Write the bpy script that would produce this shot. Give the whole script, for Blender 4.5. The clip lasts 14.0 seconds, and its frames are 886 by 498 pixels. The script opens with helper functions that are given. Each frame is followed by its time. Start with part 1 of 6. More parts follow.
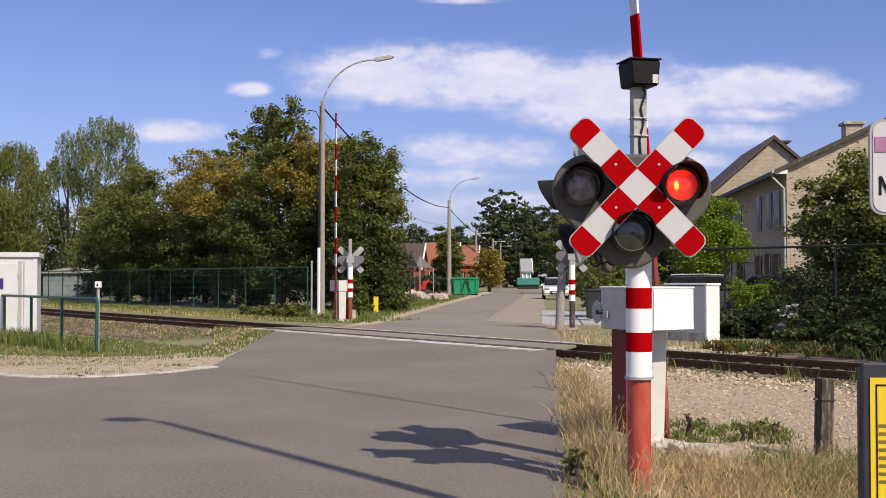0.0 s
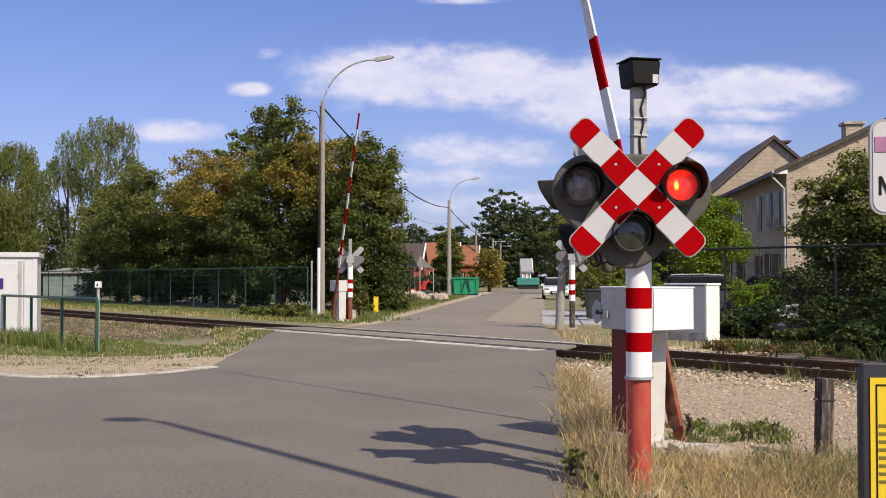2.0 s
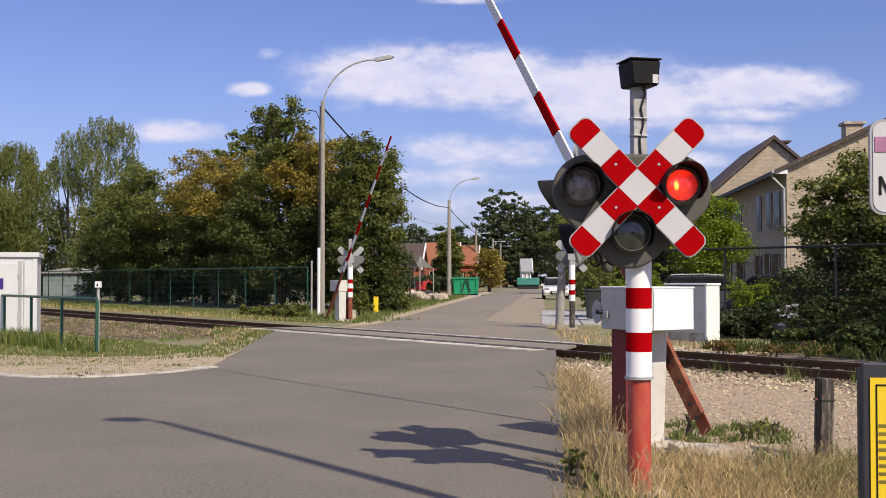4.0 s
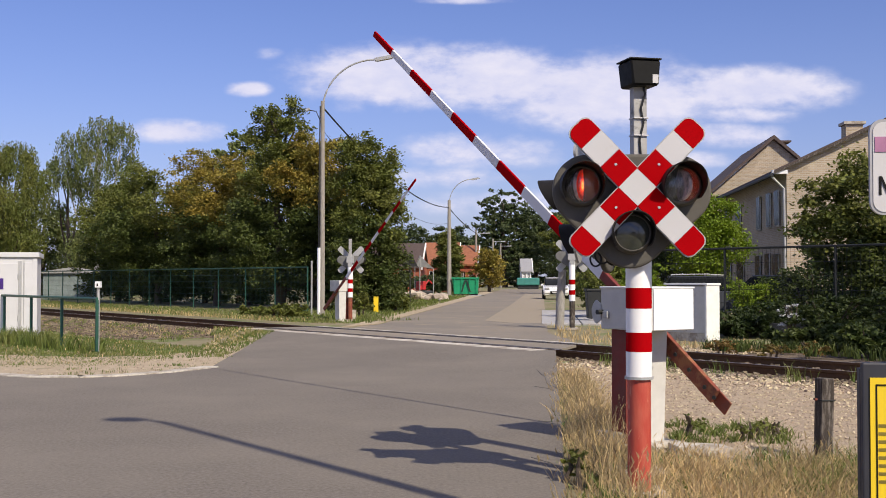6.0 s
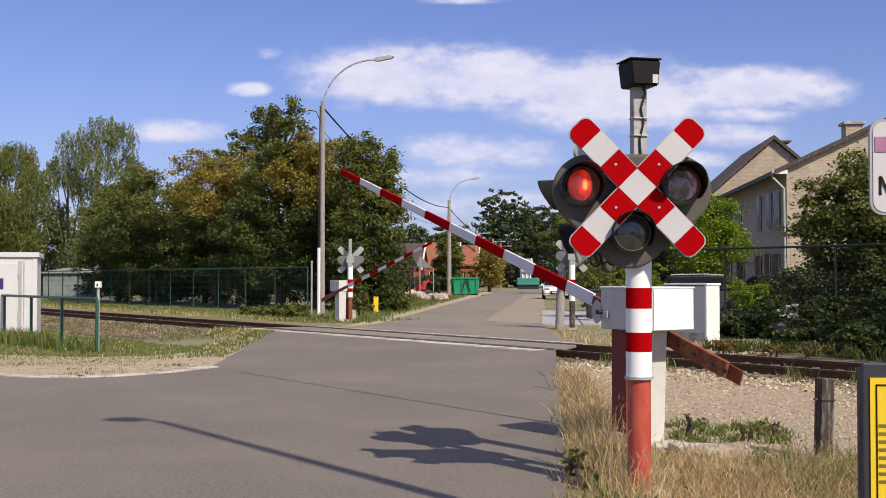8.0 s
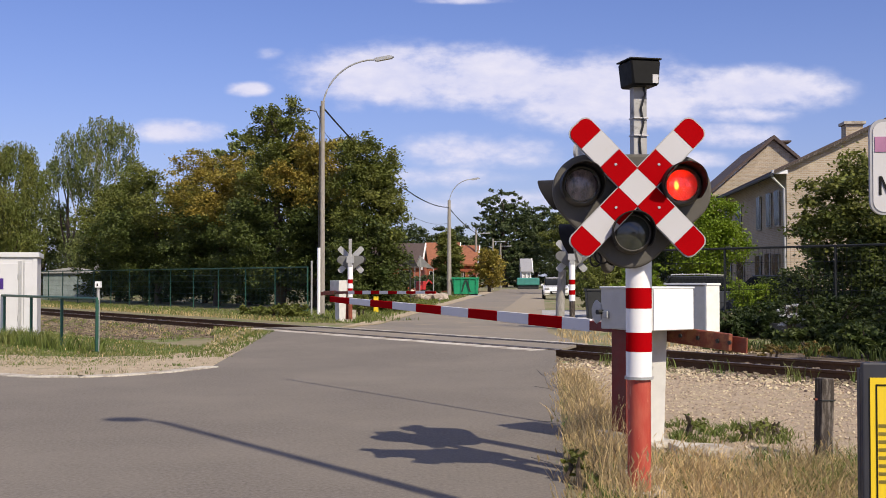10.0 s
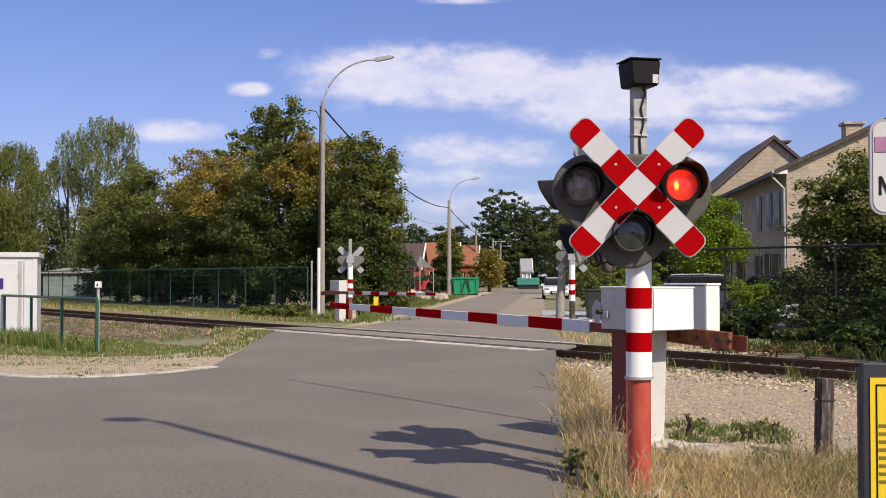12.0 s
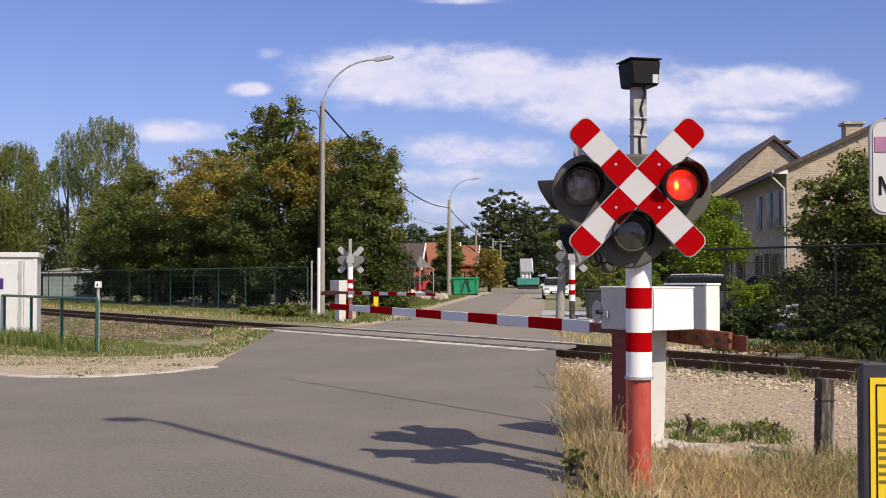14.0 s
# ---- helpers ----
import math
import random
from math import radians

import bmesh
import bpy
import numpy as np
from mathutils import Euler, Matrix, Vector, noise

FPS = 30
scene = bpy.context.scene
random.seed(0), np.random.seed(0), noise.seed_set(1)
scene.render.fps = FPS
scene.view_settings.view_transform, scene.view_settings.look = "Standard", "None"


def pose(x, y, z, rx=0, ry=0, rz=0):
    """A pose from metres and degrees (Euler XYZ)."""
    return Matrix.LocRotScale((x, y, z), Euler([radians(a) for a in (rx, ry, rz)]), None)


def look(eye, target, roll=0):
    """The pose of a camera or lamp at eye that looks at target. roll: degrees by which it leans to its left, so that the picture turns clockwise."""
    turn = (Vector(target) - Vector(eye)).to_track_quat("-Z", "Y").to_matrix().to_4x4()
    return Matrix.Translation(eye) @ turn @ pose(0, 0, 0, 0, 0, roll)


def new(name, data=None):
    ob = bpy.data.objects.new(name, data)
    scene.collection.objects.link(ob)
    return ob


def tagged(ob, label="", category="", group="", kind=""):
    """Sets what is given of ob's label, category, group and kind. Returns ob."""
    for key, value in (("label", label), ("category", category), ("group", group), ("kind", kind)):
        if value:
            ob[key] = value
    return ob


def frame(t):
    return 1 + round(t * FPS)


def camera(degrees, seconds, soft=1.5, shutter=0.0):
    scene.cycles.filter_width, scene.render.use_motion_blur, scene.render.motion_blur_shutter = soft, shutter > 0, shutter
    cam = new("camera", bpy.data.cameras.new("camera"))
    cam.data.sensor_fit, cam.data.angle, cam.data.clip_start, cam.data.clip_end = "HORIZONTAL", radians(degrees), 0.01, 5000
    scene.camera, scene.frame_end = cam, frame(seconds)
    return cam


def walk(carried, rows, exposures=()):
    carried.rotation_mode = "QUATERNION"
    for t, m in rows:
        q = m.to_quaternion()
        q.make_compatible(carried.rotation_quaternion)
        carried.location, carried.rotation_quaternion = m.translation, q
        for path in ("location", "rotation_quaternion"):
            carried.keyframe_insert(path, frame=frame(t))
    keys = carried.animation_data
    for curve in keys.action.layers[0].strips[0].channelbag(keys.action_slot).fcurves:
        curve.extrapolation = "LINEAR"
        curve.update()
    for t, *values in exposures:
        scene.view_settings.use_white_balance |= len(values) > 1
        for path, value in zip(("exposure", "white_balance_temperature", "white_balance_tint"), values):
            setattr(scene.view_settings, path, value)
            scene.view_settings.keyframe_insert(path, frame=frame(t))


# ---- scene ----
CLIP = 14.0
EYE = 1.42
cam = camera(42.82, CLIP, soft=0.95)
CAM_POSE = look((0, 0, EYE), (0, 10, EYE + 0.26))
walk(cam, [(0.0, CAM_POSE), (CLIP, CAM_POSE)], [(0.0, 0.12), (CLIP, 0.12)])

# ---- light ----
SUN_ELEV, SUN_FROM = radians(42.8), Vector((0.588, -0.809, 0))
world = bpy.data.worlds.new("sky")
scene.world = world
world.use_nodes = True


def build_sky():
    nt = world.node_tree
    nt.nodes.clear()
    N, L = nt.nodes.new, nt.links.new
    out = N("ShaderNodeOutputWorld")
    bg = N("ShaderNodeBackground")
    bg.inputs[1].default_value = 0.075
    sky = N("ShaderNodeTexSky")
    sky.sky_type, sky.sun_disc = "NISHITA", False
    sky.sun_elevation = SUN_ELEV
    sky.sun_rotation = math.atan2(SUN_FROM.x, SUN_FROM.y)
    sky.air_density, sky.dust_density, sky.ozone_density = 1.0, 0.6, 2.2
    tc = N("ShaderNodeTexCoord")

    def m(op, a, b=None, c=None):
        n = N("ShaderNodeMath")
        n.operation = op
        for i, v in enumerate((a, b, c)):
            if v is None:
                continue
            if isinstance(v, (int, float)):
                n.inputs[i].default_value = v
            else:
                L(v, n.inputs[i])
        return n.outputs[0]

    sep = N("ShaderNodeSeparateXYZ")
    L(tc.outputs["Generated"], sep.inputs[0])
    x, y, z = sep.outputs
    u = m("DIVIDE", x, m("MAXIMUM", m("ABSOLUTE", y), 0.02))
    v = m("DIVIDE", z, m("MAXIMUM", m("ABSOLUTE", y), 0.02))
    comb = N("ShaderNodeCombineXYZ")
    L(m("MULTIPLY", u, 1.0), comb.inputs[0])
    L(m("MULTIPLY", v, 1.9), comb.inputs[1])
    big = N("ShaderNodeTexNoise")
    big.inputs["Scale"].default_value, big.inputs["Detail"].default_value, big.inputs["Roughness"].default_value = 16.0, 10, 0.62
    L(comb.outputs[0], big.inputs["Vector"])
    fine = N("ShaderNodeTexNoise")
    fine.inputs["Scale"].default_value, fine.inputs["Detail"].default_value = 55.0, 8
    L(comb.outputs[0], fine.inputs["Vector"])
    # long cumulus banks over the far end of the street: centre, half-width and half-height as slopes, weight
    banks = [(-0.045, 0.180, 0.085, 0.027, 1.0), (0.045, 0.178, 0.075, 0.028, 1.0), (0.145, 0.164, 0.10, 0.032, 1.0), (0.275, 0.167, 0.085, 0.021, 0.9),
             (0.026, 0.112, 0.085, 0.019, 0.68), (0.00, 0.090, 0.08, 0.013, 0.58), (-0.172, 0.168, 0.020, 0.007, 0.9),
             (-0.236, 0.131, 0.042, 0.011, 0.9), (0.27, 0.146, 0.055, 0.010, 0.7), (0.26, 0.127, 0.05, 0.013, 0.72), (0.22, 0.105, 0.05, 0.010, 0.6), (0.05, 0.066, 0.12, 0.014, 0.6),
             (-0.155, 0.200, 0.018, 0.008, 0.45), (0.02, 0.247, 0.05, 0.004, 0.6), (-0.08, 0.155, 0.03, 0.012, 0.5)]
    total = None
    for cu, cv, hu, hv, w in banks:
        du = m("DIVIDE", m("SUBTRACT", u, cu), hu)
        dv = m("DIVIDE", m("SUBTRACT", v, cv), hv)
        d = m("ADD", m("MULTIPLY", du, du), m("MULTIPLY", dv, dv))
        g = m("MULTIPLY", m("EXPONENT", m("MULTIPLY", d, -0.75)), w)
        total = g if total is None else m("MAXIMUM", total, g)
    front = m("GREATER_THAN", y, 0.0)
    total = m("MULTIPLY", total, front)
    n = m("ADD", m("MULTIPLY", m("SUBTRACT", big.outputs[0], 0.5), 2.1), m("MULTIPLY", m("SUBTRACT", fine.outputs[0], 0.5), 0.7))
    amount = m("ADD", total, m("MULTIPLY", n, m("ADD", m("MULTIPLY", total, 0.75), 0.0)))
    # scattered fair-weather clouds over the rest of the sky, added unseen to whiten shadows
    lift = m("ADD", m("ABSOLUTE", z), 0.18)
    dome = N("ShaderNodeCombineXYZ")
    L(m("DIVIDE", x, lift), dome.inputs[0])
    L(m("DIVIDE", y, lift), dome.inputs[1])
    fair = N("ShaderNodeTexNoise")
    fair.inputs["Scale"].default_value, fair.inputs["Detail"].default_value = 1.5, 7
    L(dome.outputs[0], fair.inputs["Vector"])
    high = N("ShaderNodeMapRange")
    high.interpolation_type = "SMOOTHSTEP"
    high.inputs[1].default_value, high.inputs[2].default_value = 0.27, 0.42
    L(z, high.inputs[0])
    away = m("MAXIMUM", m("SUBTRACT", 1.0, front), high.outputs[0])
    puffs = m("MULTIPLY", m("MULTIPLY", m("SUBTRACT", fair.outputs[0], 0.44), 6.0), away)
    amount = m("MAXIMUM", amount, m("MULTIPLY", puffs, m("GREATER_THAN", z, 0.0)))
    ramp = N("ShaderNodeMapRange")
    ramp.interpolation_type = "SMOOTHSTEP"
    ramp.inputs[1].default_value, ramp.inputs[2].default_value = 0.27, 0.78
    L(amount, ramp.inputs[0])
    mix = N("ShaderNodeMix")
    mix.data_type = "RGBA"
    L(m("MULTIPLY", ramp.outputs[0], 0.93), mix.inputs[0])
    tint = N("ShaderNodeMix")
    tint.data_type, tint.blend_type = "RGBA", "MULTIPLY"
    tint.inputs[0].default_value = 1.0
    L(sky.outputs[0], tint.inputs[6])
    tint.inputs[7].default_value = (0.93, 0.965, 1.50, 1)
    haze = N("ShaderNodeMix")
    haze.data_type = "RGBA"
    L(m("MULTIPLY", m("EXPONENT", m("MULTIPLY", m("MAXIMUM", z, 0.0), -11.0)), 0.62), haze.inputs[0])
    L(tint.outputs[2], haze.inputs[6])
    haze.inputs[7].default_value = (6.6, 7.0, 9.2, 1)
    L(haze.outputs[2], mix.inputs[6])
    body = N("ShaderNodeMix")
    body.data_type = "RGBA"
    depth = N("ShaderNodeMapRange")
    depth.inputs[1].default_value, depth.inputs[2].default_value = 0.35, 0.65
    L(m("ADD", m("MULTIPLY", big.outputs[0], 0.7), m("MULTIPLY", fine.outputs[0], 0.3)), depth.inputs[0])
    L(depth.outputs[0], body.inputs[0])
    body.inputs[6].default_value, body.inputs[7].default_value = (8.0, 8.2, 11.0, 1), (10.6, 10.2, 11.6, 1)
    L(body.outputs[2], mix.inputs[7])
    L(mix.outputs[2], bg.inputs[0])
    L(bg.outputs[0], out.inputs[0])


build_sky()
sun = new("sun", bpy.data.lights.new("sun", "SUN"))
sun.data.energy, sun.data.angle, sun.data.color = 4.8, radians(0.55), (1.0, 0.89, 0.72)
sun_dir = Vector((SUN_FROM.x * math.cos(SUN_ELEV), SUN_FROM.y * math.cos(SUN_ELEV), math.sin(SUN_ELEV)))
sun.matrix_world = look(sun_dir * 60, (0, 0, 0))


# ---- materials ----
def mat(name, color, rough=0.7, metal=0.0, color2=None, scale=6.0, amount=0.5, bump=0.0, bump_scale=None, island=0.0, spec=0.5,
        stain=None, stain_scale=1.2, stain_cut=0.58, coat=0.0, space="Object", stretch=(1, 1, 1), random_object=0.0, detail=6, patch=None, patch_scale=0.35):
    """Base colour between two tones by noise, a second slow layer of stains, grain relief."""
    mt = bpy.data.materials.new(name)
    mt.use_nodes = True
    nt = mt.node_tree
    N, L = nt.nodes.new, nt.links.new
    b = nt.nodes["Principled BSDF"]
    b.inputs["Roughness"].default_value, b.inputs["Metallic"].default_value = rough, metal
    b.inputs["Coat Weight"].default_value = coat
    b.inputs["Specular IOR Level"].default_value = spec
    tc = N("ShaderNodeTexCoord")
    mp = N("ShaderNodeMapping")
    mp.inputs["Scale"].default_value = stretch
    if space == "World":
        geo = N("ShaderNodeNewGeometry")
        L(geo.outputs["Position"], mp.inputs[0])
    else:
        L(tc.outputs[space], mp.inputs[0])
    vec = mp.outputs[0]

    def noise_node(s, d=detail, r=0.6):
        n = N("ShaderNodeTexNoise")
        n.inputs["Scale"].default_value, n.inputs["Detail"].default_value, n.inputs["Roughness"].default_value = s, d, r
        L(vec, n.inputs["Vector"])
        return n.outputs[0]

    def blend(fac, a, c, kind="MIX"):
        n = N("ShaderNodeMix")
        n.data_type, n.blend_type = "RGBA", kind
        for sock, val in ((0, fac), (6, a), (7, c)):
            if isinstance(val, (float, int)):
                n.inputs[sock].default_value = val
            elif isinstance(val, tuple):
                n.inputs[sock].default_value = (*val, 1)
            else:
                L(val, n.inputs[sock])
        return n.outputs[2]

    def ramp(src, lo, hi, a=0.0, c=1.0):
        n = N("ShaderNodeMapRange")
        n.inputs[1].default_value, n.inputs[2].default_value, n.inputs[3].default_value, n.inputs[4].default_value = lo, hi, a, c
        L(src, n.inputs[0])
        return n.outputs[0]

    c2 = color2 or tuple(v * (1 - amount * 0.6) for v in color)
    out = blend(ramp(noise_node(scale), 0.35, 0.65), color, c2)
    out = blend(ramp(noise_node(scale * 0.13, 4), 0.3, 0.7, 0.0, 0.35), out, tuple(v * 0.7 for v in color))
    if patch:
        out = blend(ramp(noise_node(patch_scale, 5, 0.62), 0.40, 0.68, 0.0, 0.62), out, patch)
    if stain:
        out = blend(ramp(noise_node(stain_scale, 8, 0.68), stain_cut, stain_cut + 0.1), out, stain)
    if island or random_object:
        hsv = N("ShaderNodeHueSaturation")
        L(out, hsv.inputs["Color"])
        if island:
            rnd = N("ShaderNodeNewGeometry").outputs["Random Per Island"]
        else:
            rnd = N("ShaderNodeObjectInfo").outputs["Random"]
        k = island or random_object
        L(ramp(rnd, 0, 1, 1 - k, 1 + k), hsv.inputs["Value"])
        L(ramp(rnd, 0, 1, 0.5 - k * 0.05, 0.5 + k * 0.05), hsv.inputs["Hue"])
        out = hsv.outputs[0]
    L(out, b.inputs["Base Color"])
    L(ramp(noise_node(scale * 2.3, 4), 0.3, 0.7, max(rough - 0.08, 0.02), min(rough + 0.08, 1)), b.inputs["Roughness"])
    if bump:
        bn = N("ShaderNodeBump")
        bn.inputs["Strength"].default_value, bn.inputs["Distance"].default_value = min(bump, 1), 0.01 * max(bump, 1)
        L(noise_node(bump_scale or scale * 4, 8, 0.7), bn.inputs["Height"])
        L(bn.outputs[0], b.inputs["Normal"])
    return mt


def leaf_mat(name, color, color2):
    """Leaf: tone by leaf and by clump, light passing through."""
    mt = bpy.data.materials.new(name)
    mt.use_nodes = True
    nt = mt.node_tree
    N, L = nt.nodes.new, nt.links.new
    b = nt.nodes["Principled BSDF"]
    b.inputs["Roughness"].default_value = 0.55
    b.inputs["Specular IOR Level"].default_value = 0.3
    geo = N("ShaderNodeNewGeometry")
    noi = N("ShaderNodeTexNoise")
    noi.inputs["Scale"].default_value, noi.inputs["Detail"].default_value = 0.9, 4
    L(geo.outputs["Position"], noi.inputs["Vector"])
    mr = N("ShaderNodeMapRange")
    mr.inputs[1].default_value, mr.inputs[2].default_value = 0.38, 0.62
    L(noi.outputs[0], mr.inputs[0])
    mx = N("ShaderNodeMix")
    mx.data_type = "RGBA"
    L(mr.outputs[0], mx.inputs[0])
    mx.inputs[6].default_value, mx.inputs[7].default_value = (*color, 1), (*color2, 1)
    hsv = N("ShaderNodeHueSaturation")
    vr = N("ShaderNodeMapRange")
    vr.inputs[3].default_value, vr.inputs[4].default_value = 0.68, 1.32
    L(geo.outputs["Random Per Island"], vr.inputs[0])
    L(vr.outputs[0], hsv.inputs["Value"])
    L(mx.outputs[2], hsv.inputs["Color"])
    L(hsv.outputs[0], b.inputs["Base Color"])
    tr = N("ShaderNodeBsdfTranslucent")
    L(hsv.outputs[0], tr.inputs[0])
    ms = N("ShaderNodeMixShader")
    ms.inputs[0].default_value = 0.28
    L(b.outputs[0], ms.inputs[1])
    L(tr.outputs[0], ms.inputs[2])
    L(ms.outputs[0], nt.nodes["Material Output"].inputs[0])
    return mt


def glow_mat(name, color, strength):
    mt = bpy.data.materials.new(name)
    mt.use_nodes = True
    b = mt.node_tree.nodes["Principled BSDF"]
    b.inputs["Base Color"].default_value = (*color, 1)
    b.inputs["Emission Color"].default_value = (*color, 1)
    b.inputs["Emission Strength"].default_value = strength
    return mt


def mottled_glow(name, color, hot, strength, hot_x, reach):
    """A lit lamp: a hot flame beside its middle, fading over a ribbed dish that breaks the light into flecks."""
    mt = glow_mat(name, color, strength)
    nt = mt.node_tree
    N, L = nt.nodes.new, nt.links.new
    b = nt.nodes["Principled BSDF"]
    tc, no, fl = N("ShaderNodeTexCoord"), N("ShaderNodeTexNoise"), N("ShaderNodeMapRange")
    no.inputs["Scale"].default_value, no.inputs["Detail"].default_value = 34.0, 3
    fl.inputs[1].default_value, fl.inputs[2].default_value, fl.inputs[3].default_value, fl.inputs[4].default_value = 0.40, 0.62, 0.18, 2.1
    L(tc.outputs["Object"], no.inputs["Vector"])
    L(no.outputs[0], fl.inputs[0])
    mp, ln, near, core = N("ShaderNodeMapping"), N("ShaderNodeVectorMath"), N("ShaderNodeMapRange"), N("ShaderNodeMapRange")
    mp.inputs["Location"].default_value, mp.inputs["Scale"].default_value = (-hot_x * 1.5, 0, 0), (1.5, 0.2, 0.75)
    L(tc.outputs["Object"], mp.inputs[0])
    ln.operation = "LENGTH"
    L(mp.outputs[0], ln.inputs[0])
    near.interpolation_type = core.interpolation_type = "SMOOTHSTEP"
    near.inputs[1].default_value, near.inputs[2].default_value, near.inputs[3].default_value, near.inputs[4].default_value = reach * 0.25, reach, 1.0, 0.10
    core.inputs[1].default_value, core.inputs[2].default_value, core.inputs[3].default_value, core.inputs[4].default_value = 0.010, 0.034, 1.0, 0.0
    L(ln.outputs["Value"], near.inputs[0])
    L(ln.outputs["Value"], core.inputs[0])
    tint, m1, m2, m3 = N("ShaderNodeMix"), N("ShaderNodeMath"), N("ShaderNodeMath"), N("ShaderNodeMath")
    tint.data_type = "RGBA"
    L(core.outputs[0], tint.inputs[0])
    tint.inputs[6].default_value, tint.inputs[7].default_value = (*color, 1), (*hot, 1)
    L(tint.outputs[2], b.inputs["Emission Color"])
    m1.operation, m2.operation, m3.operation = "MULTIPLY", "MULTIPLY", "MULTIPLY_ADD"
    L(fl.outputs[0], m1.inputs[0])
    L(near.outputs[0], m1.inputs[1])
    L(m1.outputs[0], m2.inputs[0])
    m2.inputs[1].default_value = strength
    L(core.outputs[0], m3.inputs[0])
    m3.inputs[1].default_value = 2.6
    L(m2.outputs[0], m3.inputs[2])
    L(m3.outputs[0], b.inputs["Emission Strength"])
    return mt


def glass_mat(name, color, rough=0.05, ior=1.45):
    mt = bpy.data.materials.new(name)
    mt.use_nodes = True
    b = mt.node_tree.nodes["Principled BSDF"]
    b.inputs["Base Color"].default_value = (*color, 1)
    b.inputs["Roughness"].default_value = rough
    b.inputs["Transmission Weight"].default_value = 1.0
    b.inputs["IOR"].default_value = ior
    return mt



def brick_mat(name, c1, c2, mortar):
    """Coursed brick in a stretcher bond with recessed joints, laid round upright walls."""
    mt = bpy.data.materials.new(name)
    mt.use_nodes = True
    nt = mt.node_tree
    N, L = nt.nodes.new, nt.links.new
    b = nt.nodes["Principled BSDF"]
    b.inputs["Roughness"].default_value = 0.9
    tc, sep, add, comb = N("ShaderNodeTexCoord"), N("ShaderNodeSeparateXYZ"), N("ShaderNodeMath"), N("ShaderNodeCombineXYZ")
    L(tc.outputs["Object"], sep.inputs[0])
    L(sep.outputs[0], add.inputs[0])
    L(sep.outputs[1], add.inputs[1])
    L(add.outputs[0], comb.inputs[0])
    L(sep.outputs[2], comb.inputs[1])
    br = N("ShaderNodeTexBrick")
    L(comb.outputs[0], br.inputs["Vector"])
    br.inputs["Color1"].default_value, br.inputs["Color2"].default_value, br.inputs["Mortar"].default_value = (*c1, 1), (*c2, 1), (*mortar, 1)
    br.inputs["Scale"].default_value, br.inputs["Mortar Size"].default_value = 1.0, 0.012
    br.inputs["Brick Width"].default_value, br.inputs["Row Height"].default_value = 0.22, 0.075
    no, mx = N("ShaderNodeTexNoise"), N("ShaderNodeMix")
    no.inputs["Scale"].default_value, no.inputs["Detail"].default_value = 0.9, 8
    L(tc.outputs["Object"], no.inputs["Vector"])
    mx.data_type, mx.blend_type = "RGBA", "MULTIPLY"
    mx.inputs[0].default_value = 0.45
    L(br.outputs[0], mx.inputs[6])
    L(no.outputs[0], mx.inputs[7])
    L(mx.outputs[2], b.inputs["Base Color"])
    bu = N("ShaderNodeBump")
    bu.inputs["Strength"].default_value, bu.inputs["Distance"].default_value, bu.invert = 0.6, 0.01, True
    L(br.outputs[1], bu.inputs["Height"])
    L(bu.outputs[0], b.inputs["Normal"])
    return mt


M = {}
M["brick_yellow"] = brick_mat("buff_brick", (0.56, 0.45, 0.325), (0.42, 0.32, 0.215), (0.55, 0.49, 0.41))
M["asphalt"] = mat("asphalt", (0.212, 0.186, 0.157), 0.9, color2=(0.108, 0.094, 0.078), scale=32, bump=0.4, bump_scale=120, space="World", detail=8, spec=0.3, stain=(0.145, 0.127, 0.106), stain_scale=11, stain_cut=0.60,
                   patch=(0.215, 0.188, 0.155), patch_scale=0.42)
M["asphalt_far"] = mat("asphalt_far", (0.225, 0.198, 0.165), 0.85, color2=(0.165, 0.142, 0.115), scale=40, bump=0.5, bump_scale=120, space="World",
                       stain=(0.30, 0.245, 0.175), stain_scale=0.6, stain_cut=0.56, patch=(0.27, 0.225, 0.165), patch_scale=0.25)
M["patch"] = mat("pale_asphalt", (0.34, 0.285, 0.21), 0.9, scale=30, bump=0.4, space="World")
M["tar"] = mat("tar_line", (0.035, 0.032, 0.03), 0.6, scale=20, space="World")
M["concrete"] = mat("concrete", (0.60, 0.55, 0.47), 0.9, scale=14, bump=0.5, space="World", stain=(0.30, 0.255, 0.205), stain_scale=2.2, stain_cut=0.47)
M["slab"] = mat("concrete_slab", (0.44, 0.43, 0.43), 0.85, scale=5, bump=0.3, space="World", stain=(0.30, 0.28, 0.25), stain_scale=1.6, stain_cut=0.54)
M["earth"] = mat("earth", (0.19, 0.165, 0.085), 0.95, color2=(0.27, 0.225, 0.135), scale=1.6, bump=1.0, bump_scale=20, space="World",
                 stain=(0.12, 0.16, 0.04), stain_scale=0.5, stain_cut=0.5)
M["gravel_bed"] = mat("gravel_bed", (0.47, 0.37, 0.26), 0.95, color2=(0.33, 0.255, 0.175), scale=22, bump=2.0, bump_scale=50, space="World",
                      stain=(0.33, 0.26, 0.16), stain_scale=2.6, stain_cut=0.54)
M["sand"] = mat("sandy_verge", (0.46, 0.37, 0.26), 0.95, stain=(0.26, 0.215, 0.13), stain_scale=1.7, stain_cut=0.55, color2=(0.33, 0.265, 0.175), scale=7, bump=1.0, bump_scale=60, space="World")
M["ballast_bed"] = mat("ballast_bed", (0.22, 0.165, 0.115), 0.95, color2=(0.11, 0.082, 0.058), scale=18, bump=3.0, bump_scale=30, space="World")
M["stone"] = mat("ballast_stone", (0.172, 0.130, 0.088), 0.9, scale=10, island=0.5, bump=0.5)
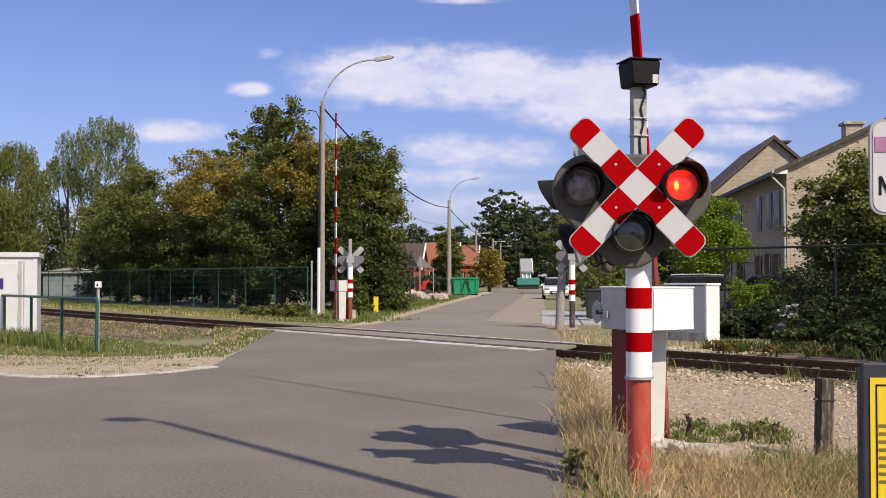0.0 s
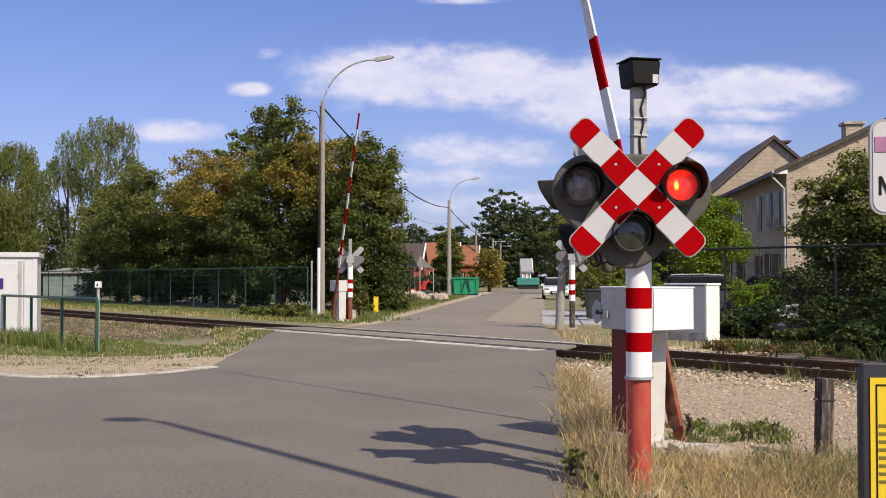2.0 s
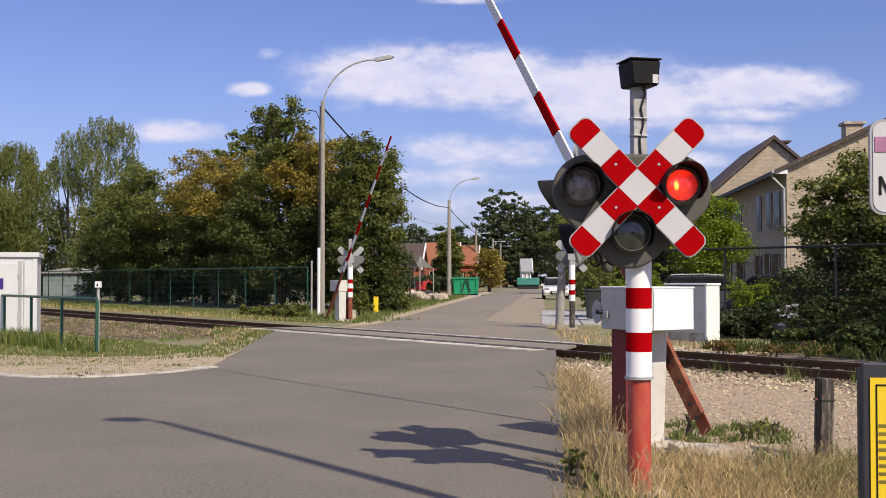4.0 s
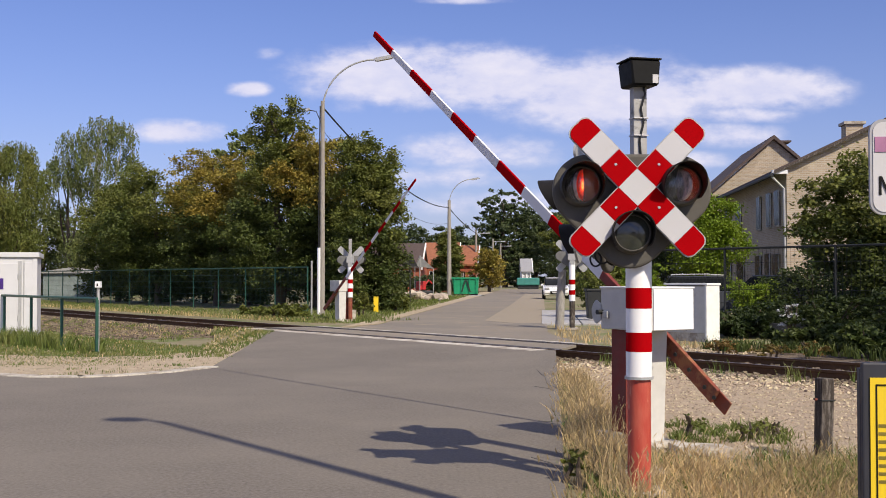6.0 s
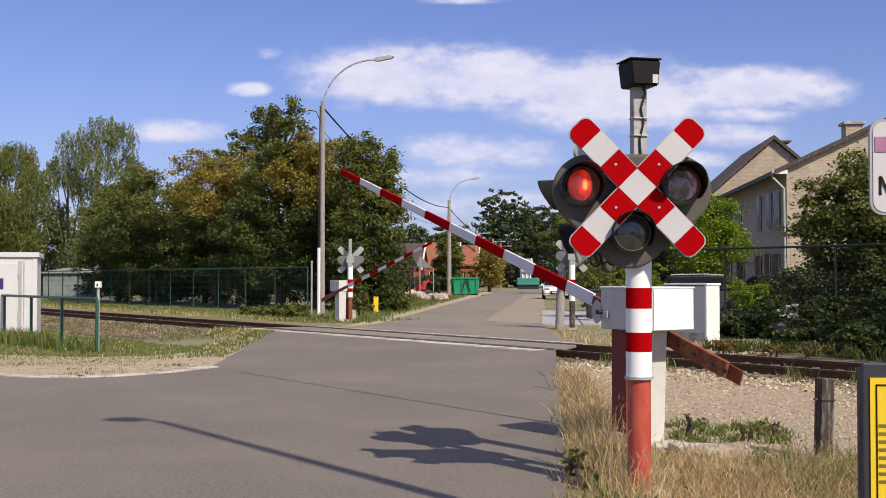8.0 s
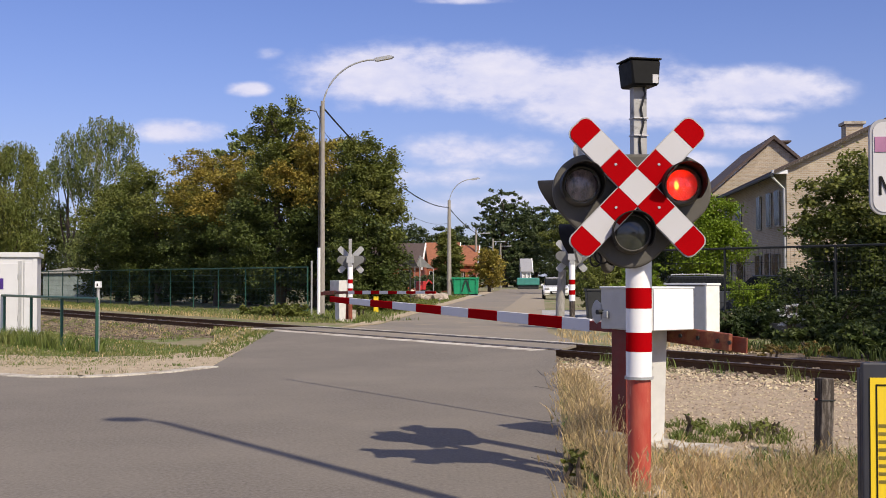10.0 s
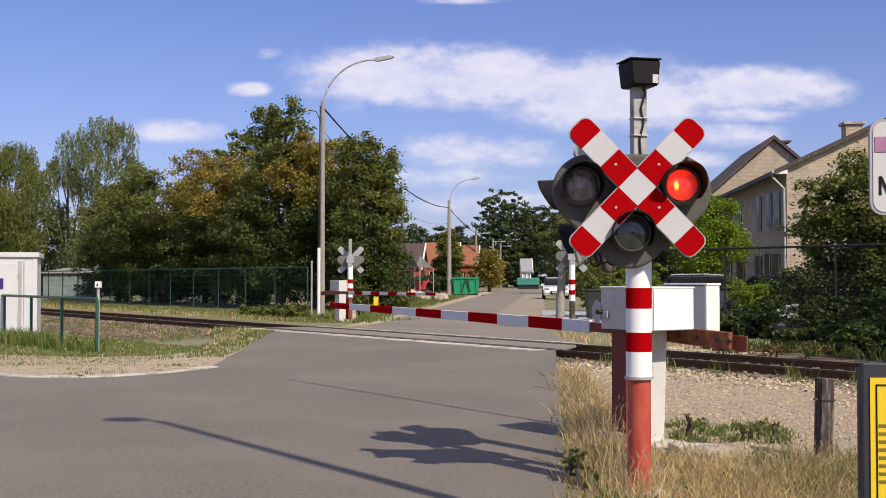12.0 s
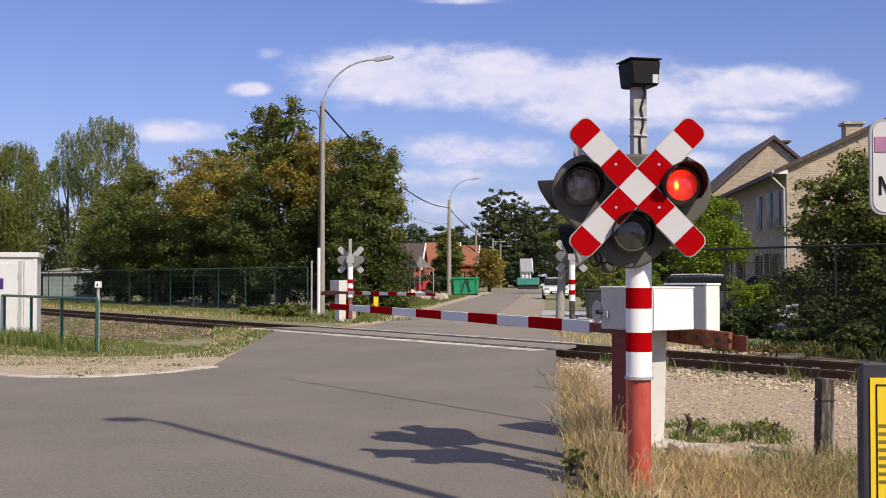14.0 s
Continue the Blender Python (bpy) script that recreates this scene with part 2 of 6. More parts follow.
M["pale_stone"] = mat("pale_stone", (0.50, 0.40, 0.28), 0.9, scale=10, island=0.4, bump=0.5)
M["rail"] = mat("rail_steel", (0.115, 0.062, 0.036), 0.85, metal=0.0, spec=0.2, scale=12, bump=0.3, space="World")
M["rail_top"] = mat("rail_head", (0.36, 0.29, 0.24), 0.42, metal=0.85, scale=30)
M["sleeper"] = mat("sleeper_wood", (0.085, 0.062, 0.045), 0.9, scale=12, bump=1.0, stretch=(1, 6, 6), random_object=0.3)
M["dark_wood"] = mat("weathered_dark_wood", (0.075, 0.058, 0.045), 0.9, color2=(0.035, 0.028, 0.024), scale=8, bump=1.5, stretch=(5, 5, 0.7), stain=(0.19, 0.165, 0.14), stain_scale=5, stain_cut=0.5)
M["grey_wood"] = mat("grey_post", (0.36, 0.34, 0.31), 0.9, scale=8, bump=0.8, stretch=(4, 4, 0.8), stain=(0.18, 0.16, 0.14), stain_scale=4)
M["red"] = mat("red_sheeting", (0.365, 0.0005, 0.003), 0.8, scale=3, amount=0.12, spec=0.04)
M["white"] = mat("white_sheeting", (0.56, 0.55, 0.56), 0.6, scale=3, amount=0.08, spec=0.2, stain=(0.47, 0.45, 0.43), stain_scale=6, stain_cut=0.66)
M["band_white"] = mat("white_band", (0.88, 0.87, 0.87), 0.6, scale=3, amount=0.06, stain=(0.75, 0.73, 0.7), stain_scale=8, stain_cut=0.64)
M["post_red"] = mat("faded_red_paint", (0.40, 0.045, 0.028), 0.55, color2=(0.48, 0.10, 0.06), scale=5, stretch=(3, 3, 0.8), bump=0.3,
                    stain=(0.56, 0.25, 0.17), stain_scale=7, stain_cut=0.60)
M["dull_red"] = mat("dull_red_paint", (0.19, 0.022, 0.014), 0.6, color2=(0.14, 0.03, 0.02), scale=6, bump=0.4, stain=(0.13, 0.06, 0.035), stain_scale=5)
M["rust_red"] = mat("rusty_red_paint", (0.24, 0.045, 0.02), 0.7, color2=(0.16, 0.05, 0.03), scale=9, bump=0.6, stain=(0.28, 0.11, 0.045), stain_scale=6, stain_cut=0.5)
M["white_paint"] = mat("white_paint", (0.80, 0.80, 0.79), 0.5, scale=4, amount=0.12, bump=0.1, stain=(0.55, 0.52, 0.46), stain_scale=5, stain_cut=0.67)
M["plinth_grey"] = mat("painted_concrete_plinth", (0.60, 0.585, 0.55), 0.8, scale=7, amount=0.2, bump=0.3, stain=(0.42, 0.37, 0.31), stain_scale=4, stain_cut=0.60)
M["old_white"] = mat("peeling_white_paint", (0.86, 0.85, 0.82), 0.6, scale=5, amount=0.2, bump=0.3, stain=(0.16, 0.15, 0.14), stain_scale=4, stain_cut=0.62)
M["grey_box"] = mat("grey_cabinet_paint", (0.30, 0.30, 0.32), 0.6, scale=5, amount=0.25, stain=(0.3, 0.29, 0.27), stain_scale=3)
M["grey_metal"] = mat("galvanised_steel", (0.46, 0.46, 0.45), 0.5, metal=0.35, scale=12, amount=0.3, bump=0.1, stain=(0.3, 0.29, 0.27), stain_scale=6, stain_cut=0.6)
M["mast_grey"] = mat("weathered_mast", (0.42, 0.41, 0.40), 0.6, metal=0.2, scale=14, amount=0.45, stain=(0.17, 0.165, 0.155), stain_scale=9, stain_cut=0.55)
M["housing"] = mat("housing_grey_brown", (0.108, 0.099, 0.085), 0.65, spec=0.25, scale=5, amount=0.35, bump=0.1, stain=(0.105, 0.096, 0.083), stain_scale=5, stain_cut=0.56)
M["visor"] = mat("visor_black", (0.018, 0.016, 0.015), 0.6, spec=0.2, scale=8, amount=0.4)
M["black"] = mat("black_plastic", (0.010, 0.010, 0.010), 0.6, spec=0.15, scale=8, amount=0.4)
M["reflector"] = mat("lamp_reflector", (0.9, 0.68, 0.68), 0.4, color2=(0.14, 0.11, 0.12), scale=20, stretch=(1.6, 1, 0.7), bump=0.6)
M["clear_lens"] = glass_mat("clear_lens", (0.95, 0.92, 0.92), 0.06)
M["clear_lens"].node_tree.nodes["Principled BSDF"].inputs["Transmission Weight"].default_value = 0.94
M["red_glow"] = mottled_glow("lit_red_lamp", (1.0, 0.022, 0.002), (1.0, 0.36, 0.03), 0.95, -0.034, 0.17)
M["red_glow_left"] = mottled_glow("dim_lit_red_lamp", (1.0, 0.035, 0.008), (1.0, 0.20, 0.03), 0.75, 0.024, 0.085)
M["wire"] = mat("cable_black", (0.015, 0.015, 0.016), 0.6, scale=10)
M["pole_concrete"] = mat("pole_concrete", (0.33, 0.30, 0.26), 0.9, scale=6, bump=0.4, stretch=(3, 3, 0.5), stain=(0.19, 0.165, 0.14), stain_scale=3)
M["green_metal"] = mat("green_paint", (0.016, 0.085, 0.055), 0.5, scale=6)
M["dark_metal"] = mat("dark_fence_metal", (0.02, 0.022, 0.022), 0.6, scale=6)
M["skip_green"] = mat("skip_green", (0.01, 0.28, 0.12), 0.45, scale=3, amount=0.3, stain=(0.03, 0.16, 0.08), stain_scale=2)
M["brick_red"] = mat("red_brick", (0.34, 0.10, 0.05), 0.9, color2=(0.25, 0.07, 0.04), scale=5, bump=0.5, space="World")
M["roof_tile"] = mat("dark_roof_tile", (0.09, 0.062, 0.055), 0.8, scale=6, bump=0.8, space="World")
M["orange_tile"] = mat("orange_roof_tile", (0.32, 0.12, 0.06), 0.85, scale=4, bump=0.8, space="World")
M["window_glass"] = mat("window_glass", (0.018, 0.02, 0.022), 0.22, scale=1, spec=0.06)
M["bark"] = mat("bark", (0.10, 0.075, 0.055), 0.95, scale=8, bump=1.5, stretch=(3, 3, 0.6))
M["birch_bark"] = mat("birch_bark", (0.55, 0.52, 0.47), 0.8, scale=6, stain=(0.08, 0.07, 0.06), stain_scale=3, stain_cut=0.56, stretch=(1, 1, 2.5))
M["yellow"] = mat("yellow_plate", (0.80, 0.56, 0.015), 0.5, scale=3, amount=0.12)
M["sign_dark"] = mat("dark_sign_frame", (0.030, 0.030, 0.04), 0.5, scale=5)
M["sign_grey"] = mat("sign_grey_edge", (0.42, 0.42, 0.44), 0.5, scale=5)
M["mauve"] = mat("faded_mauve_print", (0.42, 0.18, 0.32), 0.6, scale=9)
M["car_white"] = mat("white_car_paint", (0.9, 0.9, 0.92), 0.3, scale=1, amount=0.05, coat=0.8)
M["car_dark"] = mat("dark_car_paint", (0.06, 0.065, 0.075), 0.3, scale=1, amount=0.1, coat=0.8)
M["tyre"] = mat("tyre_rubber", (0.012, 0.012, 0.012), 0.8, scale=12)
M["plastic_red"] = mat("red_plastic", (0.5, 0.02, 0.02), 0.5, scale=4)
M["tarp"] = mat("pale_tarp", (0.62, 0.62, 0.64), 0.7, scale=3)
M["teal"] = mat("teal_sheet", (0.05, 0.24, 0.20), 0.6, scale=2)
# dark_leaves also serve as painted shade on lower crowns and trackside weeds
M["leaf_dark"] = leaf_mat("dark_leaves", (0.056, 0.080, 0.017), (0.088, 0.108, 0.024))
# leaf colour darkened for the shade along the garden fence
M["leaf_shade"] = leaf_mat("shade_toned_leaves", (0.030, 0.048, 0.012), (0.045, 0.062, 0.014))
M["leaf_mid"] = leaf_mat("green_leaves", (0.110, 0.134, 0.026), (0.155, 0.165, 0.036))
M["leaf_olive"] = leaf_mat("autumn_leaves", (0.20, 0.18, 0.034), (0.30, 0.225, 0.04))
M["leaf_bright"] = leaf_mat("bright_leaves", (0.15, 0.225, 0.014), (0.19, 0.26, 0.02))
M["leaf_birch"] = leaf_mat("birch_leaves", (0.13, 0.165, 0.05), (0.165, 0.18, 0.06))
M["leaf_far"] = leaf_mat("far_leaves", (0.055, 0.080, 0.03), (0.085, 0.105, 0.04))
M["grass_dry"] = leaf_mat("dry_grass", (0.62, 0.46, 0.24), (0.42, 0.32, 0.15))
M["grass_green"] = leaf_mat("green_grass", (0.10, 0.145, 0.028), (0.17, 0.185, 0.05))
M["leaf_rust"] = leaf_mat("rusty_weeds", (0.20, 0.115, 0.035), (0.15, 0.11, 0.03))
M["flower"] = leaf_mat("white_blossom", (0.6, 0.6, 0.62), (0.5, 0.5, 0.5))

# ---- plan ----
# The railway runs along D; N points away over it. The street beyond it runs along R.
D, N_ = Vector((-0.6, 0.8, 0)), Vector((0.8, 0.6, 0))
TRACK = 14.95
ROAD_SLOPE = 0.087


def on_track(s, o, z=0.0):
    """World place at s metres along the railway and o metres across it, from the camera's foot."""
    p = D * s + N_ * o
    return Vector((p.x, p.y, z))


TRACK_M = Matrix(((D.x, N_.x, 0, 0), (D.y, N_.y, 0, 0), (0, 0, 1, 0), (0, 0, 0, 1)))   # (s, o, z) to world, mirrored
TRACK_TURN = math.degrees(math.atan2(0.8, -0.6))


def hump(p):
    """Road level: a low rise over the rails."""
    o = abs(p.x * N_.x + p.y * N_.y - TRACK)
    k = min(max((4.6 - o) / 3.0, 0), 1)
    return 0.105 * k * k * (3 - 2 * k)


def part(name, bm, material, parent=None, label="", smooth=False, at=None):
    me = bpy.data.meshes.new(name)
    bmesh.ops.recalc_face_normals(bm, faces=bm.faces)
    bm.to_mesh(me)
    bm.free()
    for mm in material if isinstance(material, (list, tuple)) else (material,):
        me.materials.append(mm)
    if smooth:
        me.shade_smooth()
        me.set_sharp_from_angle(angle=radians(38))
    ob = new(name, me)
    ob.parent = parent
    if at is not None:
        ob.matrix_basis = at
    if label:
        tagged(ob, label)
    return ob


def thing(name, m, label, category, group="", kind=""):
    ob = new(name)
    ob.empty_display_size = 0.2
    ob.matrix_basis = m
    return tagged(ob, label, category, group, kind)


def box(bm, x0, x1, y0, y1, z0, z1, bevel=0.0, seg=2, taper=1.0):
    vs = [bm.verts.new((x, y, z)) for z in (z0, z1) for y in (y0, y1) for x in (x0, x1)]
    if taper != 1.0:
        cx, cy = (x0 + x1) / 2, (y0 + y1) / 2
        for v in vs[:4]:
            v.co.x, v.co.y = cx + (v.co.x - cx) * taper, cy + (v.co.y - cy) * taper
    fs = [bm.faces.new([vs[i] for i in q]) for q in ((0, 2, 3, 1), (4, 5, 7, 6), (0, 1, 5, 4), (2, 6, 7, 3), (0, 4, 6, 2), (1, 3, 7, 5))]
    if bevel:
        bmesh.ops.bevel(bm, geom=list({e for f in fs for e in f.edges}), offset=bevel, segments=seg, affect="EDGES", profile=0.6)
    return bm


def boxed(*a, **k):
    return box(bmesh.new(), *a, **k)


def tube(bm, points, radii, n=12, cap=True):
    """A round tube through points; radii one number or one each."""
    pts = [Vector(p) for p in points]
    rs = radii if isinstance(radii, (list, tuple)) else [radii] * len(pts)
    rings = []
    for i, p in enumerate(pts):
        a = pts[max(i - 1, 0)]
        b = pts[min(i + 1, len(pts) - 1)]
        d = (b - a).normalized()
        ref = Vector((0, 0, 1)) if abs(d.z) < 0.9 else Vector((1, 0, 0))
        u = d.cross(ref).normalized()
        w = d.cross(u)
        rings.append([bm.verts.new(p + (u * math.cos(t) + w * math.sin(t)) * rs[i]) for t in (2 * math.pi * k / n for k in range(n))])
    for r0, r1 in zip(rings, rings[1:]):
        for k in range(n):
            bm.faces.new((r0[k], r0[(k + 1) % n], r1[(k + 1) % n], r1[k]))
    if cap:
        bm.faces.new(rings[0])
        bm.faces.new(rings[-1][::-1])
    return bm


def tubed(points, radii, n=12):
    return tube(bmesh.new(), points, radii, n)


def prism(bm, outline, y0, y1):
    """An outline in x and z, drawn out from y0 to y1."""
    a = [bm.verts.new((x, y0, z)) for x, z in outline]
    b = [bm.verts.new((x, y1, z)) for x, z in outline]
    bm.faces.new(a)
    bm.faces.new(b[::-1])
    for i in range(len(a)):
        j = (i + 1) % len(a)
        bm.faces.new((a[i], b[i], b[j], a[j]))
    return bm


def arc(cx, cz, r, a0, a1, n=16):
    return [(cx + r * math.cos(radians(a0 + (a1 - a0) * i / n)), cz + r * math.sin(radians(a0 + (a1 - a0) * i / n))) for i in range(n + 1)]


def sheet(name, outline, level, material, depth=0.05, follow=True, cuts=True, label="", category="", kind="structure"):
    """A flat slab with a thickness that follows the rise over the rails."""
    bm = bmesh.new()
    f = bm.faces.new([bm.verts.new((x, y, 0)) for x, y in outline])
    if cuts:
        for o in (-4.6, -3.9, -3.1, -2.3, -1.6, 1.6, 2.3, 3.1, 3.9, 4.6):
            bmesh.ops.bisect_plane(bm, geom=bm.verts[:] + bm.edges[:] + bm.faces[:], plane_co=N_ * (TRACK + o), plane_no=N_)
    bmesh.ops.triangulate(bm, faces=bm.faces[:])
    for v in bm.verts:
        v.co.z = level + (hump(v.co) if follow else 0)
    ext = bmesh.ops.extrude_face_region(bm, geom=bm.faces[:])
    for v in ext["geom"]:
        if isinstance(v, bmesh.types.BMVert):
            v.co.z -= depth
    ob = part(name, bm, material)
    return tagged(ob, label, category, kind=kind)

# ---- ground ----
def ground():
    bm = bmesh.new()
    xs = sorted({-2500, -900, -300, -120, *range(-60, 61, 4), 120, 300, 900, 2500})
    ys = sorted({-900, -200, -60, *range(-20, 161, 4), 220, 400, 900, 2600})
    grid = [[bm.verts.new((x, y, -0.035)) for x in xs] for y in ys]
    for j in range(len(ys) - 1):
        for i in range(len(xs) - 1):
            bm.faces.new((grid[j][i], grid[j][i + 1], grid[j + 1][i + 1], grid[j + 1][i]))
    tagged(part("ground", bm, M["earth"]), "dry grassy earth round the level crossing", "ground", kind="structure")


def road_x(y, side):
    return (-5.0 if side < 0 else 0.17) + ROAD_SLOPE * y


def roads():
    near = [(-40, -12), (0.4, -12), (0.55, 3), (0.79, 7.3), (1.25, 12), (1.71, 17)]
    near += [tuple(on_track(15.3, TRACK - 0.9).xy), tuple(on_track(27.2, TRACK - 0.9).xy)]
    near += [(-4.28, 28.5), (-4.1, 24.0), (-3.85, 20), (-3.72, 18.2), (-4.19, 17.35), (-4.8, 16.55), (-5.55, 16.25), (-6.67, 16.7), (-9, 18.4), (-14, 22.5), (-40, 42)]
    sheet("road_near", near, 0.0, M["asphalt"], label="worn grey asphalt roadway before the rails", category="road")
    far = [tuple(on_track(27.0, TRACK + 0.9).xy), tuple(on_track(16.6, TRACK + 0.9).xy)]
    ys = [30, 40, 60, 100, 149]
    far += [(road_x(y, 1), y) for y in ys] + [(road_x(y, -1), y) for y in ys[::-1]]
    sheet("road_far", far, 0.0, M["asphalt_far"], label="brownish asphalt street beyond the rails", category="road")
    mid = [tuple(on_track(s, TRACK + o).xy) for s, o in ((15.5, -0.66), (27.1, -0.66), (27.0, 0.66), (16.4, 0.66))]
    sheet("crossing_infill", mid, -0.004, M["asphalt_far"], cuts=False, label="asphalt infill between the crossing rails", category="road")


ground()
roads()


def track():
    t = thing("railway_track", pose(0, 0, 0), "single rusty railway track on wooden sleepers", "railway", kind="structure")
    prof = [(-0.065, 0), (0.065, 0), (0.065, 0.012), (0.012, 0.03), (0.010, 0.10), (0.034, 0.115), (0.034, 0.145), (-0.034, 0.145), (-0.034, 0.115), (-0.010, 0.10), (-0.012, 0.03), (-0.065, 0.012)]
    for side in (-0.7525, 0.7525):
        bm = bmesh.new()
        ends = []
        for s in (-60, 150):
            ends.append([bm.verts.new(on_track(s, TRACK + side + a, z * 1.2 - 0.066)) for a, z in prof])
        bm.faces.new(ends[0])
        bm.faces.new(ends[1])
        n = len(prof)
        for i in range(n):
            f = bm.faces.new((ends[0][i], ends[0][(i + 1) % n], ends[1][(i + 1) % n], ends[1][i]))
            if i == 6:
                f.material_index = 1
        part("rail", bm, [M["rail"], M["rail_top"]], t)
    return t


railway = track()


# ---- the crossing signals ----
LAMPS = {"left": (-0.357, 2.038), "right": (0.296, 2.038), "lower": (-0.028, 1.727)}


def cross_arm(parent, angle, zc, y, front):
    """One arm of the saltire: five plates on a backing strip."""
    w, cut = 0.0865, [-0.568, -0.43, -0.26, -0.0865, 0.0865, 0.26, 0.43, 0.568]
    c, s = math.cos(radians(angle)), math.sin(radians(angle))

    def turn(pts):
        return [(x * c - z * s, zc + x * s + z * c) for x, z in pts]

    def rounded(x0, x1, ww, sgn):
        r = 0.055
        pts = [(x0, -ww), (x1 - sgn * r, -ww)] + [(x1 - sgn * r + sgn * r * math.sin(a), -ww + r - r * math.cos(a)) for a in (0.4, 0.8, 1.2, 1.57)]
        pts += [(x1 - sgn * r + sgn * r * math.cos(a), ww - r + r * math.sin(a)) for a in (0.0, 0.4, 0.8, 1.2)] + [(x1 - sgn * r, ww), (x0, ww)]
        return pts
    body = rounded(0.0, 0.575, w + 0.006, 1)
    body = body[1:-1] + [(-x, -z) for x, z in body[1:-1]]
    arm = part("cross_arm", prism(bmesh.new(), turn(body), y + 0.004, y + 0.022), M["grey_metal"], parent)
    if not front:
        return arm
    for i in range(7):
        x0, x1 = cut[i] + 0.001, cut[i + 1] - 0.001
        if i == 3 and angle < 0:
            continue
        if i == 0:
            pts = rounded(x1, x0, w, -1)
        elif i == 6:
            pts = rounded(x0, x1, w, 1)
        else:
            pts = [(x0, -w), (x1, -w), (x1, w), (x0, w)]
        red = i in (0, 2, 4, 6)
        part("red_plate" if red else "white_plate", prism(bmesh.new(), turn(pts), y - 0.002, y + 0.0035), M["red"] if red else M["white"], arm)
    return arm


def lamp(parent, x, z, y, lit, reach_more=0.0, reach_top=0.17):
    """A deep round lamp with a hood, a dished reflector behind a clear ribbed lens."""
    unit = part("lamp_housing", bmesh.new(), M["housing"], parent)
    bm = bmesh.new()
    prof = [(0.135, y), (0.138, y - 0.03), (0.128, y - 0.075), (0.118, y - 0.085), (0.112, y - 0.085), (0.112, y - 0.02)]
    rings = [[bm.verts.new((x + r * math.cos(2 * math.pi * k / 32), yy, z + r * math.sin(2 * math.pi * k / 32))) for k in range(32)] for r, yy in prof]
    for a, b in zip(rings, rings[1:]):
        for k in range(32):
            bm.faces.new((a[k], a[(k + 1) % 32], b[(k + 1) % 32], b[k]))
    bm.faces.new(rings[-1])
    bm.to_mesh(unit.data)
    bm.free()
    unit.data.shade_smooth()
    unit.data.set_sharp_from_angle(angle=radians(38))
    # hood: a shell over the top, longest at its crown
    bm = bmesh.new()
    ro, ri, n = 0.142, 0.136, 28
    rows = []
    for k in range(n + 1):
        a = radians(-38 + 256 * k / n)
        reach = 0.03 + reach_top * max(math.sin(a) * 0.55 + 0.45, 0) ** 0.8 + reach_more
        ca, sa = math.cos(a), math.sin(a)
        rows.append([bm.verts.new((x + r * ca, yy, z + r * sa)) for r, yy in ((ro, y - 0.04), (ro * 0.99, y - 0.08 - reach), (ri * 0.99, y - 0.08 - reach), (ri, y - 0.04))])
    for a, b in zip(rows, rows[1:]):
        for i in range(4):
            bm.faces.new((a[i], a[(i + 1) % 4], b[(i + 1) % 4], b[i]))
    bm.faces.new(rows[0])
    bm.faces.new(rows[-1])
    part("visor", bm, M["visor"], unit, smooth=True)
    # dished reflector
    bm = bmesh.new()
    rings = [[bm.verts.new((x + r * math.cos(2 * math.pi * k / 24), y - 0.024 - 0.045 * (r / 0.108) ** 2, z + r * math.sin(2 * math.pi * k / 24))) for k in range(24)] for r in (0.108, 0.085, 0.06, 0.035, 0.012)]
    for a, b in zip(rings, rings[1:]):
        for k in range(24):
            bm.faces.new((a[k], a[(k + 1) % 24], b[(k + 1) % 24], b[k]))
    bm.faces.new(rings[-1])
    part("reflector", bm, M["housing"], unit, smooth=True)
    # lens, slightly domed
    bm = bmesh.new()
    for off, flip in ((0.0, 1), (0.004, -1)):
        rings = [[bm.verts.new((x + r * math.cos(2 * math.pi * k / 24), y - 0.078 - off - 0.018 * (1 - (r / 0.111) ** 2), z + r * math.sin(2 * math.pi * k / 24))) for k in range(24)] for r in (0.111, 0.09, 0.065, 0.035, 0.01)]
        for a, b in zip(rings, rings[1:]):
            for k in range(24):
                bm.faces.new((a[k], a[(k + 1) % 24], b[(k + 1) % 24], b[k])[::flip])
        bm.faces.new(rings[-1][::flip])
    lens = part("lens", bm, M["clear_lens"] if lit != "dark" else M["dark_lens"], unit, smooth=True)
    lens.visible_shadow = False
    return unit


